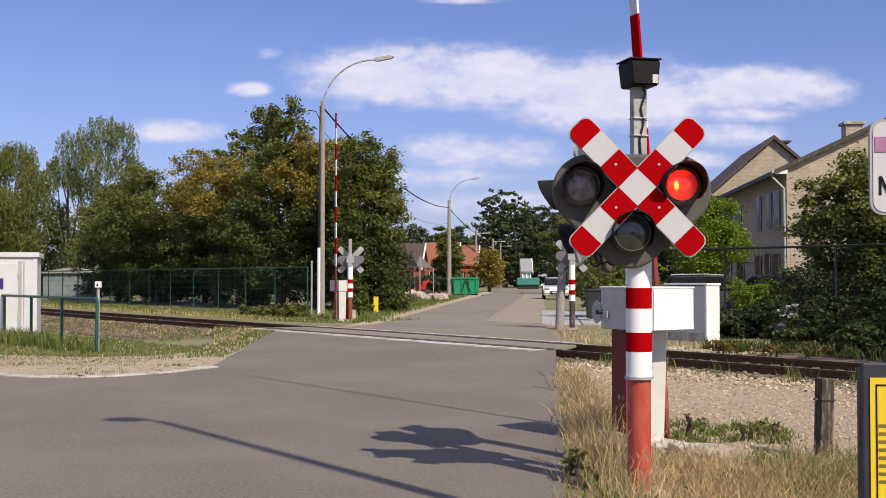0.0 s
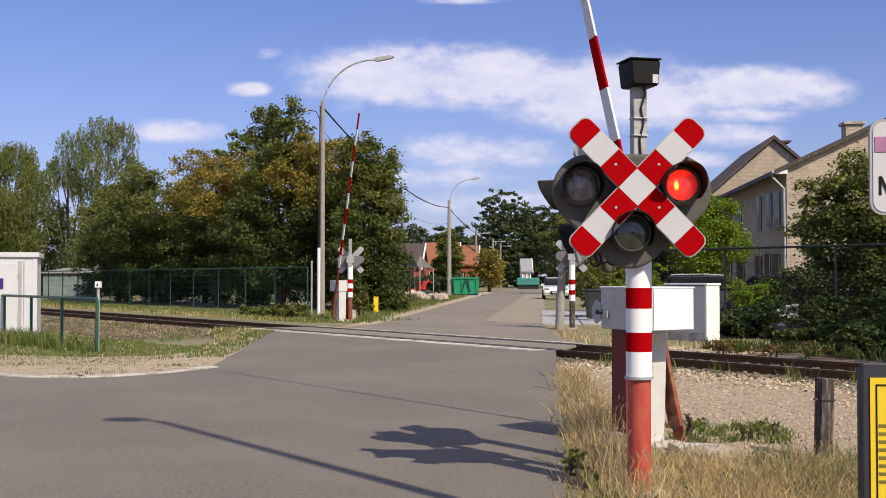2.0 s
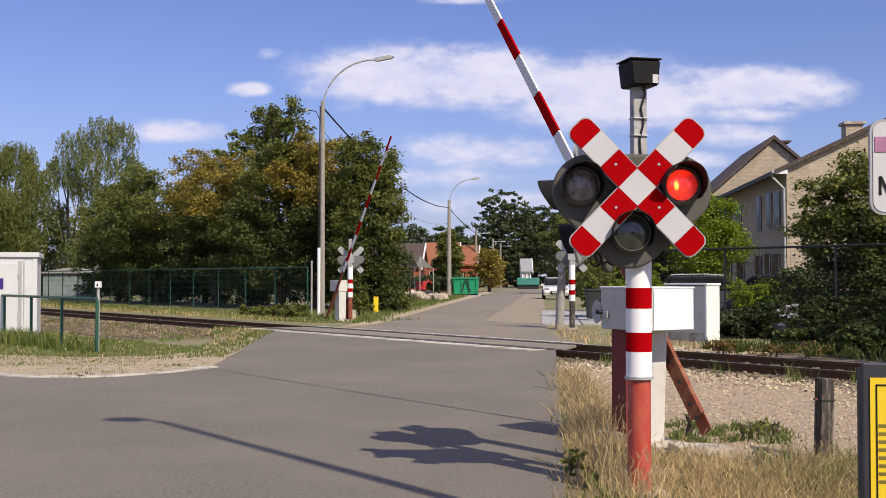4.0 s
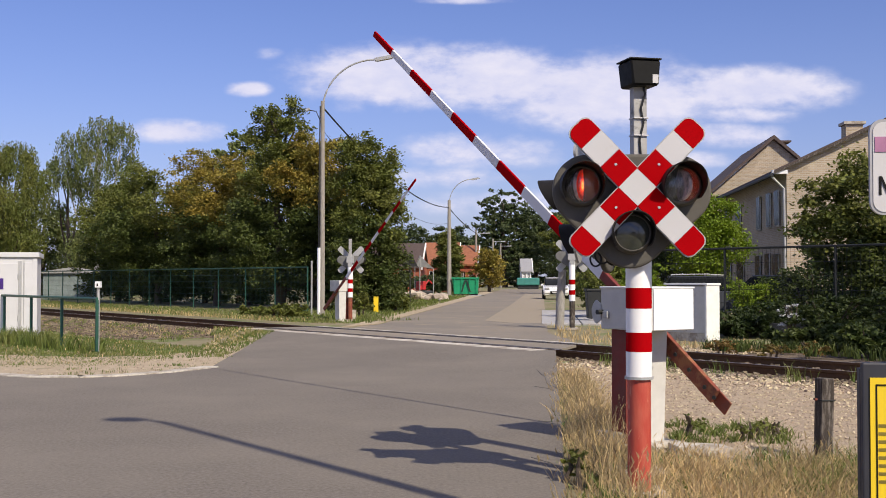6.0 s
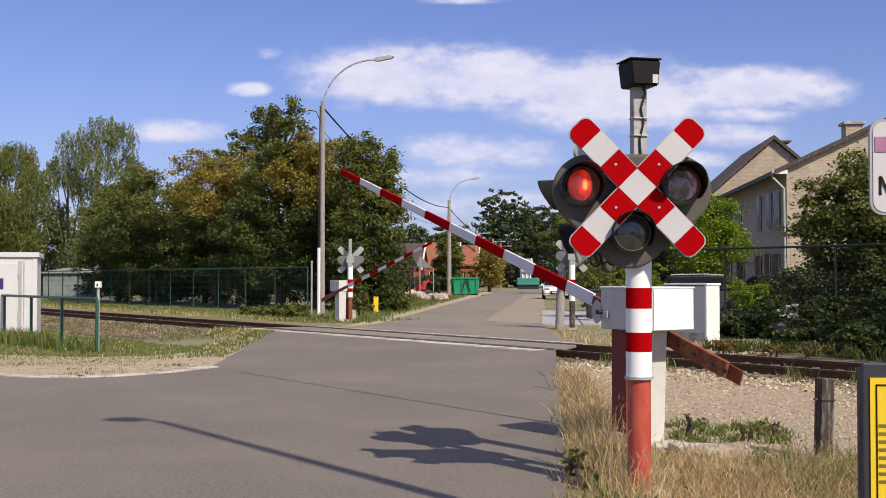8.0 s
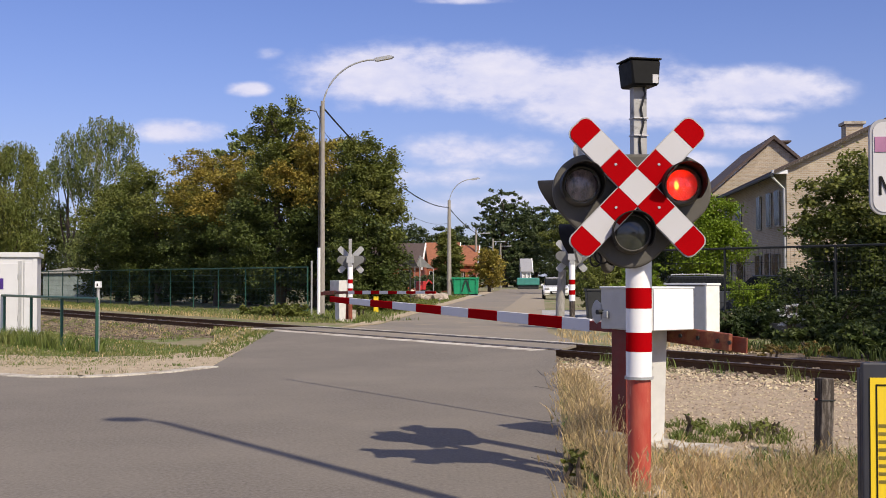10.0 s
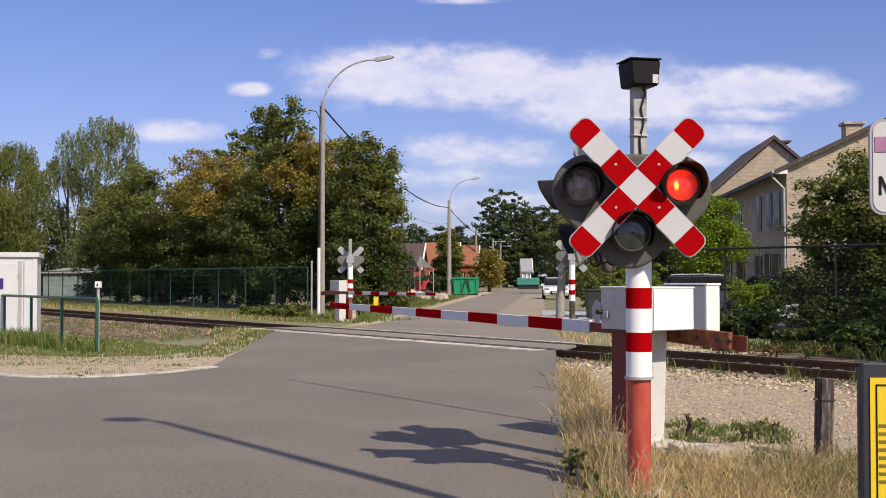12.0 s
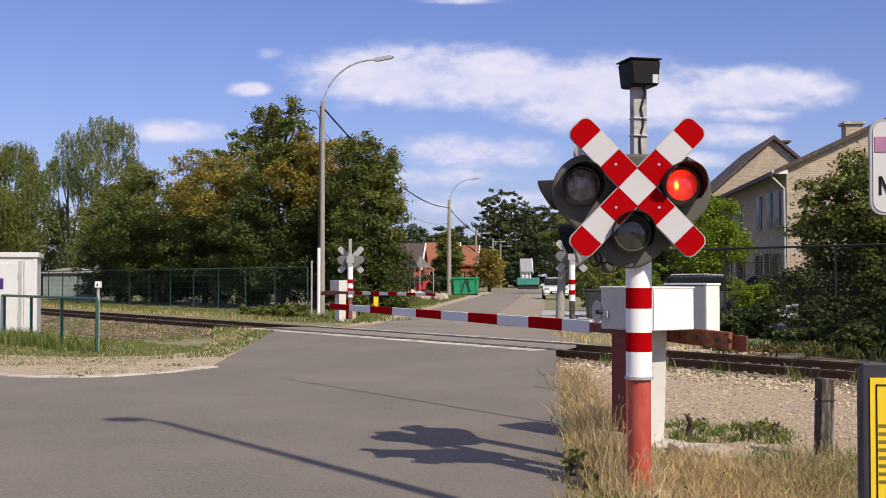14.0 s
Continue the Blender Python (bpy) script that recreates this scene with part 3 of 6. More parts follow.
def shutter(parent, x, z, y, flip):
    """A made-up stand-in for a flasher's blinking: a dished disc on an upright spindle, glowing on one side, turned to
    the lens while it is lit.
    """
    n, r0 = 24, 0.098
    bm = bmesh.new()
    rings = []
    for r, yy in ((r0, -0.006), (r0 * 0.55, 0.004), (r0 * 0.1, 0.008)):
        rings.append([bm.verts.new((r * math.cos(2 * math.pi * k / n), yy, r * math.sin(2 * math.pi * k / n))) for k in range(n)])
    for a, b in zip(rings, rings[1:]):
        for k in range(n):
            bm.faces.new((a[k], a[(k + 1) % n], b[(k + 1) % n], b[k]))
    bm.faces.new(rings[-1])
    glow = part("blink_disc", bm, M["red_glow"] if flip > 0 else M["red_glow_left"], parent, smooth=True, at=pose(x, y - 0.062, z))
    # mottled back, painted to look like the reflecting dish of an unlit lamp
    bm = bmesh.new()
    rings = []
    for r, yy in ((r0 * 1.02, -0.008), (r0 * 1.03, 0.012), (r0 * 0.95, 0.018), (r0 * 0.5, 0.012), (r0 * 0.1, 0.011)):
        rings.append([bm.verts.new((r * math.cos(2 * math.pi * k / n), yy, r * math.sin(2 * math.pi * k / n))) for k in range(n)])
    for a, b in zip(rings, rings[1:]):
        for k in range(n):
            bm.faces.new((a[k], a[(k + 1) % n], b[(k + 1) % n], b[k]))
    bm.faces.new(rings[-1])
    part("burner_back", bm, M["reflector"], glow, smooth=True)
    return glow


def hull_outline(circles, n=40):
    """Outline of the board that holds three lamps: the convex hull of their rims."""
    pts = [(cx + r * math.cos(2 * math.pi * k / n), cz + r * math.sin(2 * math.pi * k / n)) for cx, cz, r in circles for k in range(n)]
    pts = sorted(set(pts))

    def half(seq):
        out = []
        for p in seq:
            while len(out) > 1 and (out[-1][0] - out[-2][0]) * (p[1] - out[-2][1]) - (out[-1][1] - out[-2][1]) * (p[0] - out[-2][0]) <= 0:
                out.pop()
            out.append(p)
        return out
    return half(pts)[:-1] + half(pts[::-1])[:-1]


M["boom_white"] = mat("boom_white", (0.72, 0.71, 0.72), 0.6, scale=4, amount=0.1, stain=(0.55, 0.52, 0.5), stain_scale=5, stain_cut=0.62)
M["back_grey"] = mat("board_back_grey", (0.15, 0.15, 0.145), 0.6, scale=5, amount=0.35)
M["dark_lens"] = mat("dark_lens", (0.045, 0.049, 0.042), 0.16, scale=9, amount=0.6, coat=0.5)


def signal(m, label, front=True, cross=True, post_mat="post_red", lit=(), banded=True, head_turn=0.0, head_z=0.0, head_x=0.0, hood=0.0, small=False, group="crossing signals"):
    """Round steel post with a banded sleeve, a three-lamp board and a saltire."""
    t = thing("crossing_signal", m, label, "crossing signal", group)
    part("foot_plate", boxed(-0.17, 0.17, -0.17, 0.17, -0.06, 0.012, 0.01), M["concrete"], t)
    part("post", tubed([(0, 0, 0.0), (0, 0, 1.0), (0, 0, 2.1)], 0.0775, 24), M[post_mat], t, smooth=True)
    part("flange", tubed([(0, 0, 0.748), (0, 0, 0.766)], 0.096, 24), M["grey_metal"], t)
    if banded:
        for z0, z1, c in ((0.766, 0.932, "white"), (0.932, 1.06, "red"), (1.06, 1.219, "white"), (1.219, 1.356, "red"), (1.356, 1.86 if small else 1.56, "white")):
            part("band", tubed([(0, 0, z0 + 0.0005), (0, 0, z1 - 0.0005)], 0.0865, 28), M["band_white" if c == "white" else c], t, smooth=True)
    head = part("lamp_board", prism(bmesh.new(), hull_outline([(-0.33, 2.02, 0.13), (0.33, 2.02, 0.13), (-0.01, 1.82, 0.15)] if small else [(-0.30, 2.01, 0.24), (0.27, 2.01, 0.24), (-0.03, 1.73, 0.235)]), -0.15, -0.10), M["back_grey"] if small else M["housing"], t)
    head.matrix_basis = pose(head_x, 0, head_z, 0, 0, head_turn)
    bv = head.modifiers.new("edge", "BEVEL")
    bv.width, bv.segments, bv.limit_method = 0.02, 3, "ANGLE"
    for nm, (x, z) in LAMPS.items():
        lamp(head, x, z, -0.15, "dark" if nm == "lower" or not front else "red", hood, 0.11 if nm == "lower" else 0.18)
    part("bracket", boxed(-0.07, 0.07, -0.10, 0.09, 1.78, 1.9, 0.008), M["grey_metal"], head)
    if small:
        part("top_mast", boxed(-0.05, 0.05, -0.04, 0.04, 2.1, 2.72, 0.006), M["mast_grey"], t)
        part("junction_box", boxed(-0.12, 0.12, -0.10, 0.10, 1.90, 2.14, 0.01), M["grey_metal"], head)
    if cross:
        for a in (46, -46):
            cross_arm(head, a, 2.022, -0.262 if front else -0.262, front)
        for x, z in ((-0.14, 2.17), (0.14, 2.17), (-0.14, 1.89), (0.14, 1.89)):
            part("bolt", tubed([(x, -0.268, z), (x, -0.15, z)], 0.009, 8), M["grey_metal"], head)
    return t, head


near_signal, near_head = signal(pose(1.31, 7.57, 0), "red post with white bands, flashing red lamps and red-white saltire", lit=("left", "right"), head_x=-0.05, head_z=-0.011)
LEFT_GLOW = shutter(near_head, LAMPS["left"][0], LAMPS["left"][1], -0.15, -1)
RIGHT_GLOW = shutter(near_head, LAMPS["right"][0], LAMPS["right"][1], -0.15, 1)
for k, (x, r) in enumerate(((-0.20, 0.055), (-0.13, 0.045), (-0.24, 0.038))):
    loop = [(x + r * math.sin(a), -0.06 + 0.02 * k + 0.01 * a, 1.60 - r * 1.3 * math.cos(a) - 0.02 * k) for a in (-2.6 + 0.35 * i for i in range(16))]
    part("cable_loop", tubed(loop, 0.007, 6), M["wire"], near_head, "black cable loop", smooth=True)

side_signal, side_head = signal(pose(1.465, 8.41, 0), "dull red signal post with lamps turned to the side road", front=False, cross=True, post_mat="dull_red", banded=False, head_turn=-112, head_z=-0.035, head_x=-0.125, hood=0.12)
far_left_signal, _ = signal(pose(-3.12, 38.0, 0.03, 0, 0, 180), "banded signal post seen from its grey back, beside the far barrier", front=False, small=True, post_mat="rust_red")
far_right_signal, _ = signal(pose(3.62, 31.7, 0.03, 0, 0, 176), "banded signal post with grey-backed saltire beyond the rails", front=False, small=True, post_mat="dark_wood")


def bell_mast():
    t = thing("signal_mast", pose(1.363, 7.86, 0, 0, 0, 14), "slender galvanised mast with a black box on top", "mast")
    part("mast", boxed(-0.05, 0.05, -0.035, 0.035, 0.0, 2.78, 0.006), M["mast_grey"], t)
    bx = part("warning_box", prism(bmesh.new(), [(-0.092, 2.75), (0.10, 2.75), (0.112, 2.925), (-0.112, 2.925)], -0.13, 0.10), M["black"], t)
    bx.modifiers.new("edge", "BEVEL").width = 0.012
    part("box_lid", boxed(-0.118, 0.118, -0.138, 0.108, 2.927, 2.938, 0.004), M["black"], bx)
    part("sticker", boxed(0.05, 0.092, -0.1332, -0.13, 2.765, 2.825), M["white"], bx)
    part("cable", tubed([(0.02, -0.04, 2.76), (0.03, -0.05, 2.7), (0.0, -0.045, 2.6), (0.02, -0.045, 2.5), (-0.01, -0.045, 2.38), (0.0, -0.045, 2.25)], 0.007, 6), M["wire"], t)
    for z in (2.53, 2.41):
        part("cable_tie", boxed(-0.054, 0.054, -0.05, 0.04, z, z + 0.008), M["white"], t)


bell_mast()

# ---- the barriers ----
P_, S0_ = 1.057, 1.29


def barrier(m, label):
    """Machine on a plinth, with a striped flat boom and a counterweight on one shaft. x along the boom."""
    t = thing("level_crossing_barrier", m, label, "barrier", "level crossing barriers")
    part("footing", boxed(-0.3, 0.3, -0.05, 0.55, -0.06, 0.02, 0.02), M["concrete"], t)
    part("plinth", boxed(-0.17, 0.15, 0.05, 0.33, 0.0, 0.975, 0.012, taper=0.86), M["plinth_grey"], t)
    part("support_leg", boxed(-0.12, 0.06, 0.345, 0.49, 0.0, 0.983, 0.006), M["dull_red"], t)
    mb = part("machine_box", boxed(-0.47, 0.15, 0.04, 0.53, 0.985, 1.34, 0.012), M["plinth_grey"], t)
    part("box_lid", boxed(-0.478, 0.158, 0.034, 0.538, 1.335, 1.35, 0.005), M["white_paint"], mb)
    part("front_panel", boxed(-0.481, -0.4705, 0.055, 0.515, 0.992, 1.330, 0.003), M["band_white"], mb)
    part("hasp", boxed(0.04, 0.10, 0.53, 0.56, 1.08, 1.14, 0.006), M["grey_metal"], mb)
    bm = prism(bmesh.new(), [(0.14, 1.20)] + arc(0.14, 1.13, 0.12, 60, -60, 10) + [(0.14, 1.06)], 0.53, 0.538)
    part("crank_plate", bm, M["grey_metal"], mb)
    part("crank_stub", tubed([(0.13, 0.53, 1.13), (0.13, 0.59, 1.13)], 0.022, 10), M["dark_metal"], mb)
    part("shaft", tubed([(0, -0.06, 0.946), (0, 0.3, 0.946)], 0.035, 12), M["dark_metal"], t)
    boom = part("boom", boxed(-0.10, 0.88, -0.022, 0.022, -0.045, 0.045, 0.008), M["dull_red"], t, at=pose(0, 0, 0.946))
    x0, i = 0.88, 0
    while x0 < 6.0:
        x1 = S0_ if i == 0 else x0 + P_ / 2
        w0, w1 = 0.064 - 0.0045 * x0, 0.064 - 0.0045 * x1
        bm = prism(bmesh.new(), [(x0 + 0.0005, -w0), (x1 - 0.0005, -w1), (x1 - 0.0005, w1), (x0 + 0.0005, w0)], -0.014, 0.014)
        bmesh.ops.bevel(bm, geom=bm.edges[:], offset=0.003, segments=1, affect="EDGES")
        part("stripe", bm, M["red"] if i % 2 else M["boom_white"], boom)
        x0, i = x1, i + 1
    cw = part("counterweight_arm", boxed(-0.84, -0.02, -0.022, 0.022, -0.07, 0.07, 0.01), M["rust_red"], boom, at=pose(0, 0, 0, 0, -1.5))
    part("counterweight", boxed(-0.985, -0.10, -0.040, -0.024, -0.078, 0.05, 0.006), M["rust_red"], boom, at=pose(0, 0, 0, 0, -1.5))
    for bx in (-0.85, -0.72, -0.5, -0.3):
        part("bolt", tubed([(bx, 0.02, 0.0), (bx, 0.034, 0.0)], 0.018, 8), M["dark_metal"], boom, at=pose(0, 0, 0, 0, -1.5))
    return t, boom


NEAR_PIVOT, FAR_PIVOT = (1.89, 9.97), (-3.60, 37.9)
near_barrier, near_boom = barrier(pose(*NEAR_PIVOT, 0.0, 0, 0, 124.0), "white barrier machine with red-white boom beside the road")
far_barrier, far_boom = barrier(pose(*FAR_PIVOT, 0.0, 0, 0, 304.0), "red and white level crossing barrier beyond the rails")


# ---- verge, kerb, ballast ----
def scatter_mesh(name, verts, faces, material, label="", category="", kind="stuff", parent=None):
    me = bpy.data.meshes.new(name)
    me.from_pydata(verts, [], faces)
    me.materials.append(material)
    ob = new(name, me)
    ob.parent = parent
    return tagged(ob, label, category, kind=kind)


def inside(x, y, poly):
    hit, j = False, len(poly) - 1
    for i in range(len(poly)):
        (xi, yi), (xj, yj) = poly[i], poly[j]
        if (yi > y) != (yj > y) and x < (xj - xi) * (y - yi) / (yj - yi) + xi:
            hit = not hit
        j = i
    return hit


def pick(poly, n, rng):
    xs, ys = [p[0] for p in poly], [p[1] for p in poly]
    out = []
    while len(out) < n:
        x, y = rng.uniform(min(xs), max(xs)), rng.uniform(min(ys), max(ys))
        if inside(x, y, poly):
            out.append((x, y))
    return out


def grass(name, poly, n, h0, h1, width, material, label, seed, lean=0.5, z=-0.04, tufts=0, heads=False):
    """Blades of three joints, standing in tufts."""
    rng = random.Random(seed)
    verts, faces = [], []
    spots = pick(poly, tufts, rng) if tufts else None
    for _ in range(n):
        if spots:
            cx, cy = rng.choice(spots)
            a, d = rng.uniform(0, 6.283), abs(rng.gauss(0, 0.09))
            x, y = cx + d * math.cos(a), cy + d * math.sin(a)
        else:
            x, y = pick(poly, 1, rng)[0]
        h = rng.uniform(h0, h1)
        a = rng.uniform(0, 6.283)
        lx, ly = math.cos(a), math.sin(a)
        b = rng.uniform(0, 6.283)
        wx, wy = math.cos(b) * width, math.sin(b) * width
        k = rng.uniform(0.15, lean) * h
        zz = z + hump(Vector((x, y, 0)))
        i = len(verts)
        verts += [(x - wx, y - wy, zz), (x + wx, y + wy, zz), (x + lx * k * 0.35 + wx * 0.8, y + ly * k * 0.35 + wy * 0.8, zz + h * 0.55),
                  (x + lx * k * 0.35 - wx * 0.8, y + ly * k * 0.35 - wy * 0.8, zz + h * 0.55), (x + lx * k, y + ly * k, zz + h * 0.95)]
        faces += [(i, i + 1, i + 2, i + 3), (i + 3, i + 2, i + 4)]
        if heads and rng.random() < 0.35:
            j = len(verts)
            px, py, pz = verts[i + 4]
            w = width * 2.2
            verts += [(px - w, py, pz - 0.01), (px + lx * 0.02, py + w, pz + 0.03), (px + w + lx * 0.03, py, pz + 0.045), (px, py - w, pz + 0.01)]
            faces.append((j, j + 1, j + 2, j + 3))
    return scatter_mesh(name, verts, faces, material, label, "grass")


def stones(name, place, n, s0, s1, material, label, seed, category="stones"):
    """Angular stones, each an eight-cornered lump of its own."""
    rng = random.Random(seed)
    verts, faces = [], []
    for _ in range(n):
        x, y, z = place(rng)
        s = rng.uniform(s0, s1)
        m = Euler((rng.uniform(0, 6), rng.uniform(0, 6), rng.uniform(0, 6))).to_matrix()
        i = len(verts)
        for c in ((-1, -1, -1), (1, -1, -1), (1, 1, -1), (-1, 1, -1), (-1, -1, 1), (1, -1, 1), (1, 1, 1), (-1, 1, 1)):
            v = m @ Vector([a * s * rng.uniform(0.5, 1.0) for a in c])
            verts.append((x + v.x, y + v.y, z + v.z * 0.8))
        faces += [tuple(i + k for k in q) for q in ((0, 3, 2, 1), (4, 5, 6, 7), (0, 1, 5, 4), (1, 2, 6, 5), (2, 3, 7, 6), (3, 0, 4, 7))]
    return scatter_mesh(name, verts, faces, material, label, category)


def track_poly(s0, s1, o0, o1):
    return [tuple(on_track(s, o).xy) for s, o in ((s0, o0), (s1, o0), (s1, o1), (s0, o1))]


def verges():
    # ballast bed on either side of the crossing
    for nm, s0, s1 in (("ballast_bed", -30, 15.7), ("ballast_bed", 27.2, 120)):
        bm = bmesh.new()
        rng = random.Random(5)
        prof = [(-1.75, -0.036), (-1.35, -0.04), (-0.9, -0.05), (0.0, -0.04), (0.9, -0.05), (1.35, -0.04), (1.8, -0.036)]
        rows = []
        k = int((s1 - s0) / 0.8)
        for i in range(k + 1):
            s = s0 + (s1 - s0) * i / k
            rows.append([bm.verts.new(on_track(s, TRACK + o, z + rng.uniform(-0.012, 0.012) - 0.002)) for o, z in prof])
        for a, b in zip(rows, rows[1:]):
            for j in range(len(prof) - 1):
                bm.faces.new((a[j], a[j + 1], b[j + 1], b[j]))
        tagged(part(nm, bm, M["ballast_bed"]), "brown stone ballast under the railway", "ballast", kind="structure")

    def on_bed(rng):
        s = rng.uniform(4, 15.6) if rng.random() < 0.45 else 27.3 + abs(rng.gauss(0, 14))
        o = rng.uniform(-1.7, 1.7)
        p = on_track(s, TRACK + o)
        return p.x, p.y, -0.035
    stones("ballast", on_bed, 7000, 0.02, 0.045, M["stone"], "loose brown ballast stones along the rails", 3)
    # stony ground right of the road, sandy strip at the left kerb
    right = [(1.9, 17.0), (1.55, 12.5), (1.6, 9.6), (3.4, 8.4), (7.5, 10.5), tuple(on_track(2, 13.2).xy), tuple(on_track(15.6, 13.2).xy)]
    sheet("stony_ground", right, -0.022, M["gravel_bed"], 0.02, follow=False, cuts=False, label="pale stony ground beside the rails", category="ground")
    stones("loose_stones", lambda rng: (*pick(right, 1, rng)[0], -0.021), 9000, 0.004, 0.016, M["pale_stone"], "scattered pale stones on bare ground", 8)
    # dark ballast colour stands in for the shade on this ground
    sheet("shaded_ground", track_poly(-6, 14.6, 16.8, 23.2), -0.026, M["ballast_bed"], 0.02, follow=False, cuts=False, label="ground before the garden fence, darkened as shade", category="ground")
    beyond = track_poly(13.8, 16.2, 16.8, 19.5)
    stones("verge_stones", lambda rng: (*pick(beyond, 1, rng)[0], -0.02), 1100, 0.015, 0.035, M["pale_stone"], "stones on the verge past the rails", 9)
    coarse = track_poly(2, 14.0, 12.3, 13.6)
    stones("coarse_stones", lambda rng: (*pick(coarse, 1, rng)[0], -0.016), 1500, 0.012, 0.035, M["pale_stone"], "coarse pale stones beside the rails", 24)
    cess = track_poly(26.0, 50, 10.0, 13.3)
    stones("cess_stones", lambda rng: (*pick(cess, 1, rng)[0], -0.018), 7500, 0.015, 0.045, M["stone"], "brown stones on the path along the railway", 10)
    grass("corner_weeds", [(2.45, 23.2), (3.0, 29), (3.3, 34), (4.6, 33), (4.7, 27), (3.5, 22.6)], 300, 0.05, 0.24, 0.010, M["grass_dry"], "dry grass by the far signal", 19, 0.7, tufts=80)
    left = [(-14, 22.8), (-9, 18.75), (-6.67, 17.0), (-5.55, 16.5), (-4.8, 16.8), (-4.19, 17.6), (-3.72, 18.4), (-3.85, 20), (-4.05, 24.0), (-4.25, 28.4), (-4.5, 28.0), (-4.6, 24.0), (-4.9, 22.0), (-5.4, 20.9), (-6.6, 20.6), (-8.2, 21.2), (-14, 25.2)]
    sheet("sandy_verge", left, -0.012, M["sand"], 0.03, label="bare sandy strip behind the kerb", category="ground")
    stones("verge_pebbles", lambda rng: (*pick(left, 1, rng)[0], -0.006), 1500, 0.004, 0.012, M["pale_stone"], "pale pebbles on the sandy strip behind the kerb", 42)
    grass("sand_grass", left, 1500, 0.015, 0.06, 0.006, M["grass_green"], "thin grass creeping over the sandy strip", 44, 0.9, z=-0.012, tufts=160)
    grass("edge_grass", [(-4.0, 20.5), (-4.15, 28.2), (-4.7, 28.2), (-4.8, 20.0), (-5.4, 20.2)], 1300, 0.02, 0.09, 0.008, M["grass_green"], "thin green grass at the asphalt edge", 23, 0.8, z=-0.015)
    bank = [(-4.45, 22.5), (-4.4, 28.4), tuple(on_track(27.1, 13.9).xy), tuple(on_track(28.0, 13.3).xy), (-5.3, 26.2), (-4.9, 23.0)]
    sheet("road_bank", bank, -0.016, M["earth"], 0.03, label="grassy bank beside the raised crossing", category="ground")
    grass("bank_grass", bank, 700, 0.02, 0.10, 0.006, M["grass_dry"], "dry grass on the bank beside the crossing", 20, 0.8, z=-0.02)
    grass("bank_grass_green", bank, 2000, 0.02, 0.09, 0.007, M["grass_green"], "green grass on the bank beside the crossing", 22, 0.8, z=-0.02, tufts=120)
    stones("bank_stones", lambda rng: (*pick(bank, 1, rng)[0], -0.012), 900, 0.012, 0.03, M["pale_stone"], "pale stones on the bank beside the crossing", 41)
    back = track_poly(25.6, 90, 10.0, 13.4)
    sheet("cess_path", back, -0.024, M["ballast_bed"], 0.02, follow=False, cuts=False, label="gravel path along the railway", category="ground")
    grass("cess_grass", track_poly(24.6, 44, 9.2, 12.6), 5200, 0.02, 0.10, 0.007, M["grass_green"], "sparse green grass on the path along the railway", 45, 0.9, tufts=260)
    grass("cess_straw", track_poly(25.4, 44, 9.8, 12.8), 1300, 0.02, 0.10, 0.006, M["grass_dry"], "sparse dry straw on the path along the railway", 46, 0.9, tufts=120)
    # concrete gutter stones along the bend
    k = thing("kerb", pose(0, 0, 0), "pale flush concrete kerb along the road bend", "kerb", kind="structure")
    line = [(-12.0, 20.6), (-9.2, 18.35), (-7.6, 17.15), (-6.67, 16.62), (-5.9, 16.25), (-5.2, 16.18), (-4.6, 16.5), (-4.1, 17.1), (-3.62, 18.1)]
    for (x0, y0), (x1, y1) in zip(line, line[1:]):
        d = Vector((x1 - x0, y1 - y0, 0))
        n = max(1, round(d.length / 1.0))
        for i in range(n):
            a = Vector((x0, y0, 0)) + d * (i / n)
            L = d.length / n
            part("kerb_stone", boxed(0.002, L - 0.002, -0.04, 0.24, -0.05, 0.018, 0.006), M["concrete"], k, at=Matrix.Translation(a) @ pose(0, 0, 0, 0, 0, math.degrees(math.atan2(d.y, d.x))))
    # concrete edge beams beside the rails in the roadway
    for o, w in ((-1.12, 0.44), (-0.60, 0.06), (0.60, 0.06), (1.0, 0.16)):
        n = 5
        for i in range(n):
            st = 15.5 if o < 0 else 16.5
            s0, s1 = st + (27 - st) * i / n, st + (27 - st) * (i + 1) / n - 0.01
            bm = boxed(s0, s1, -w / 2, w / 2, 0.02, 0.1085, 0.006)
            part("edge_beam", bm, M["concrete"] if abs(o) > 0.8 else M["tar"], railway, at=Matrix.Translation(N_ * (TRACK + o)) @ pose(0, 0, 0, 0, 0, TRACK_TURN))
    # cracks in the old surface
    c = thing("road_crack", pose(0, 0, 0), "thin dark crack in worn asphalt", "crack", kind="structure")
    for pts in (((1.42, 17.2), (1.46, 16.2), (1.40, 15.2), (1.52, 14.4)), ((1.2, 14.9), (1.36, 14.6), (1.42, 14.2)), ((0.95, 11.3), (1.1, 11.2), (1.22, 11.25)), ((0.7, 9.0), (0.84, 8.7), (0.88, 8.3))):
        part("crack", tubed([(x, y, hump(Vector((x, y, 0))) - 0.002) for x, y in pts], 0.006, 5), M["tar"], c)
    # pale worn strip and tar seam on the far street
    sheet("worn_strip", [(2.2, 36), (3.3, 36), (road_x(60, 1), 60), (road_x(110, 1), 110), (road_x(110, 1) - 1.6, 110), (road_x(60, 1) - 1.8, 60), (1.4, 38)], 0.004, M["patch"], 0.02, follow=False, cuts=False, label="pale repaired strip along the street", category="road")
    drive = thing("driveway", pose(0, 0, 0, 0, 0, -5), "pale concrete slabs beside the street", "pavement", kind="structure")
    rng = random.Random(77)
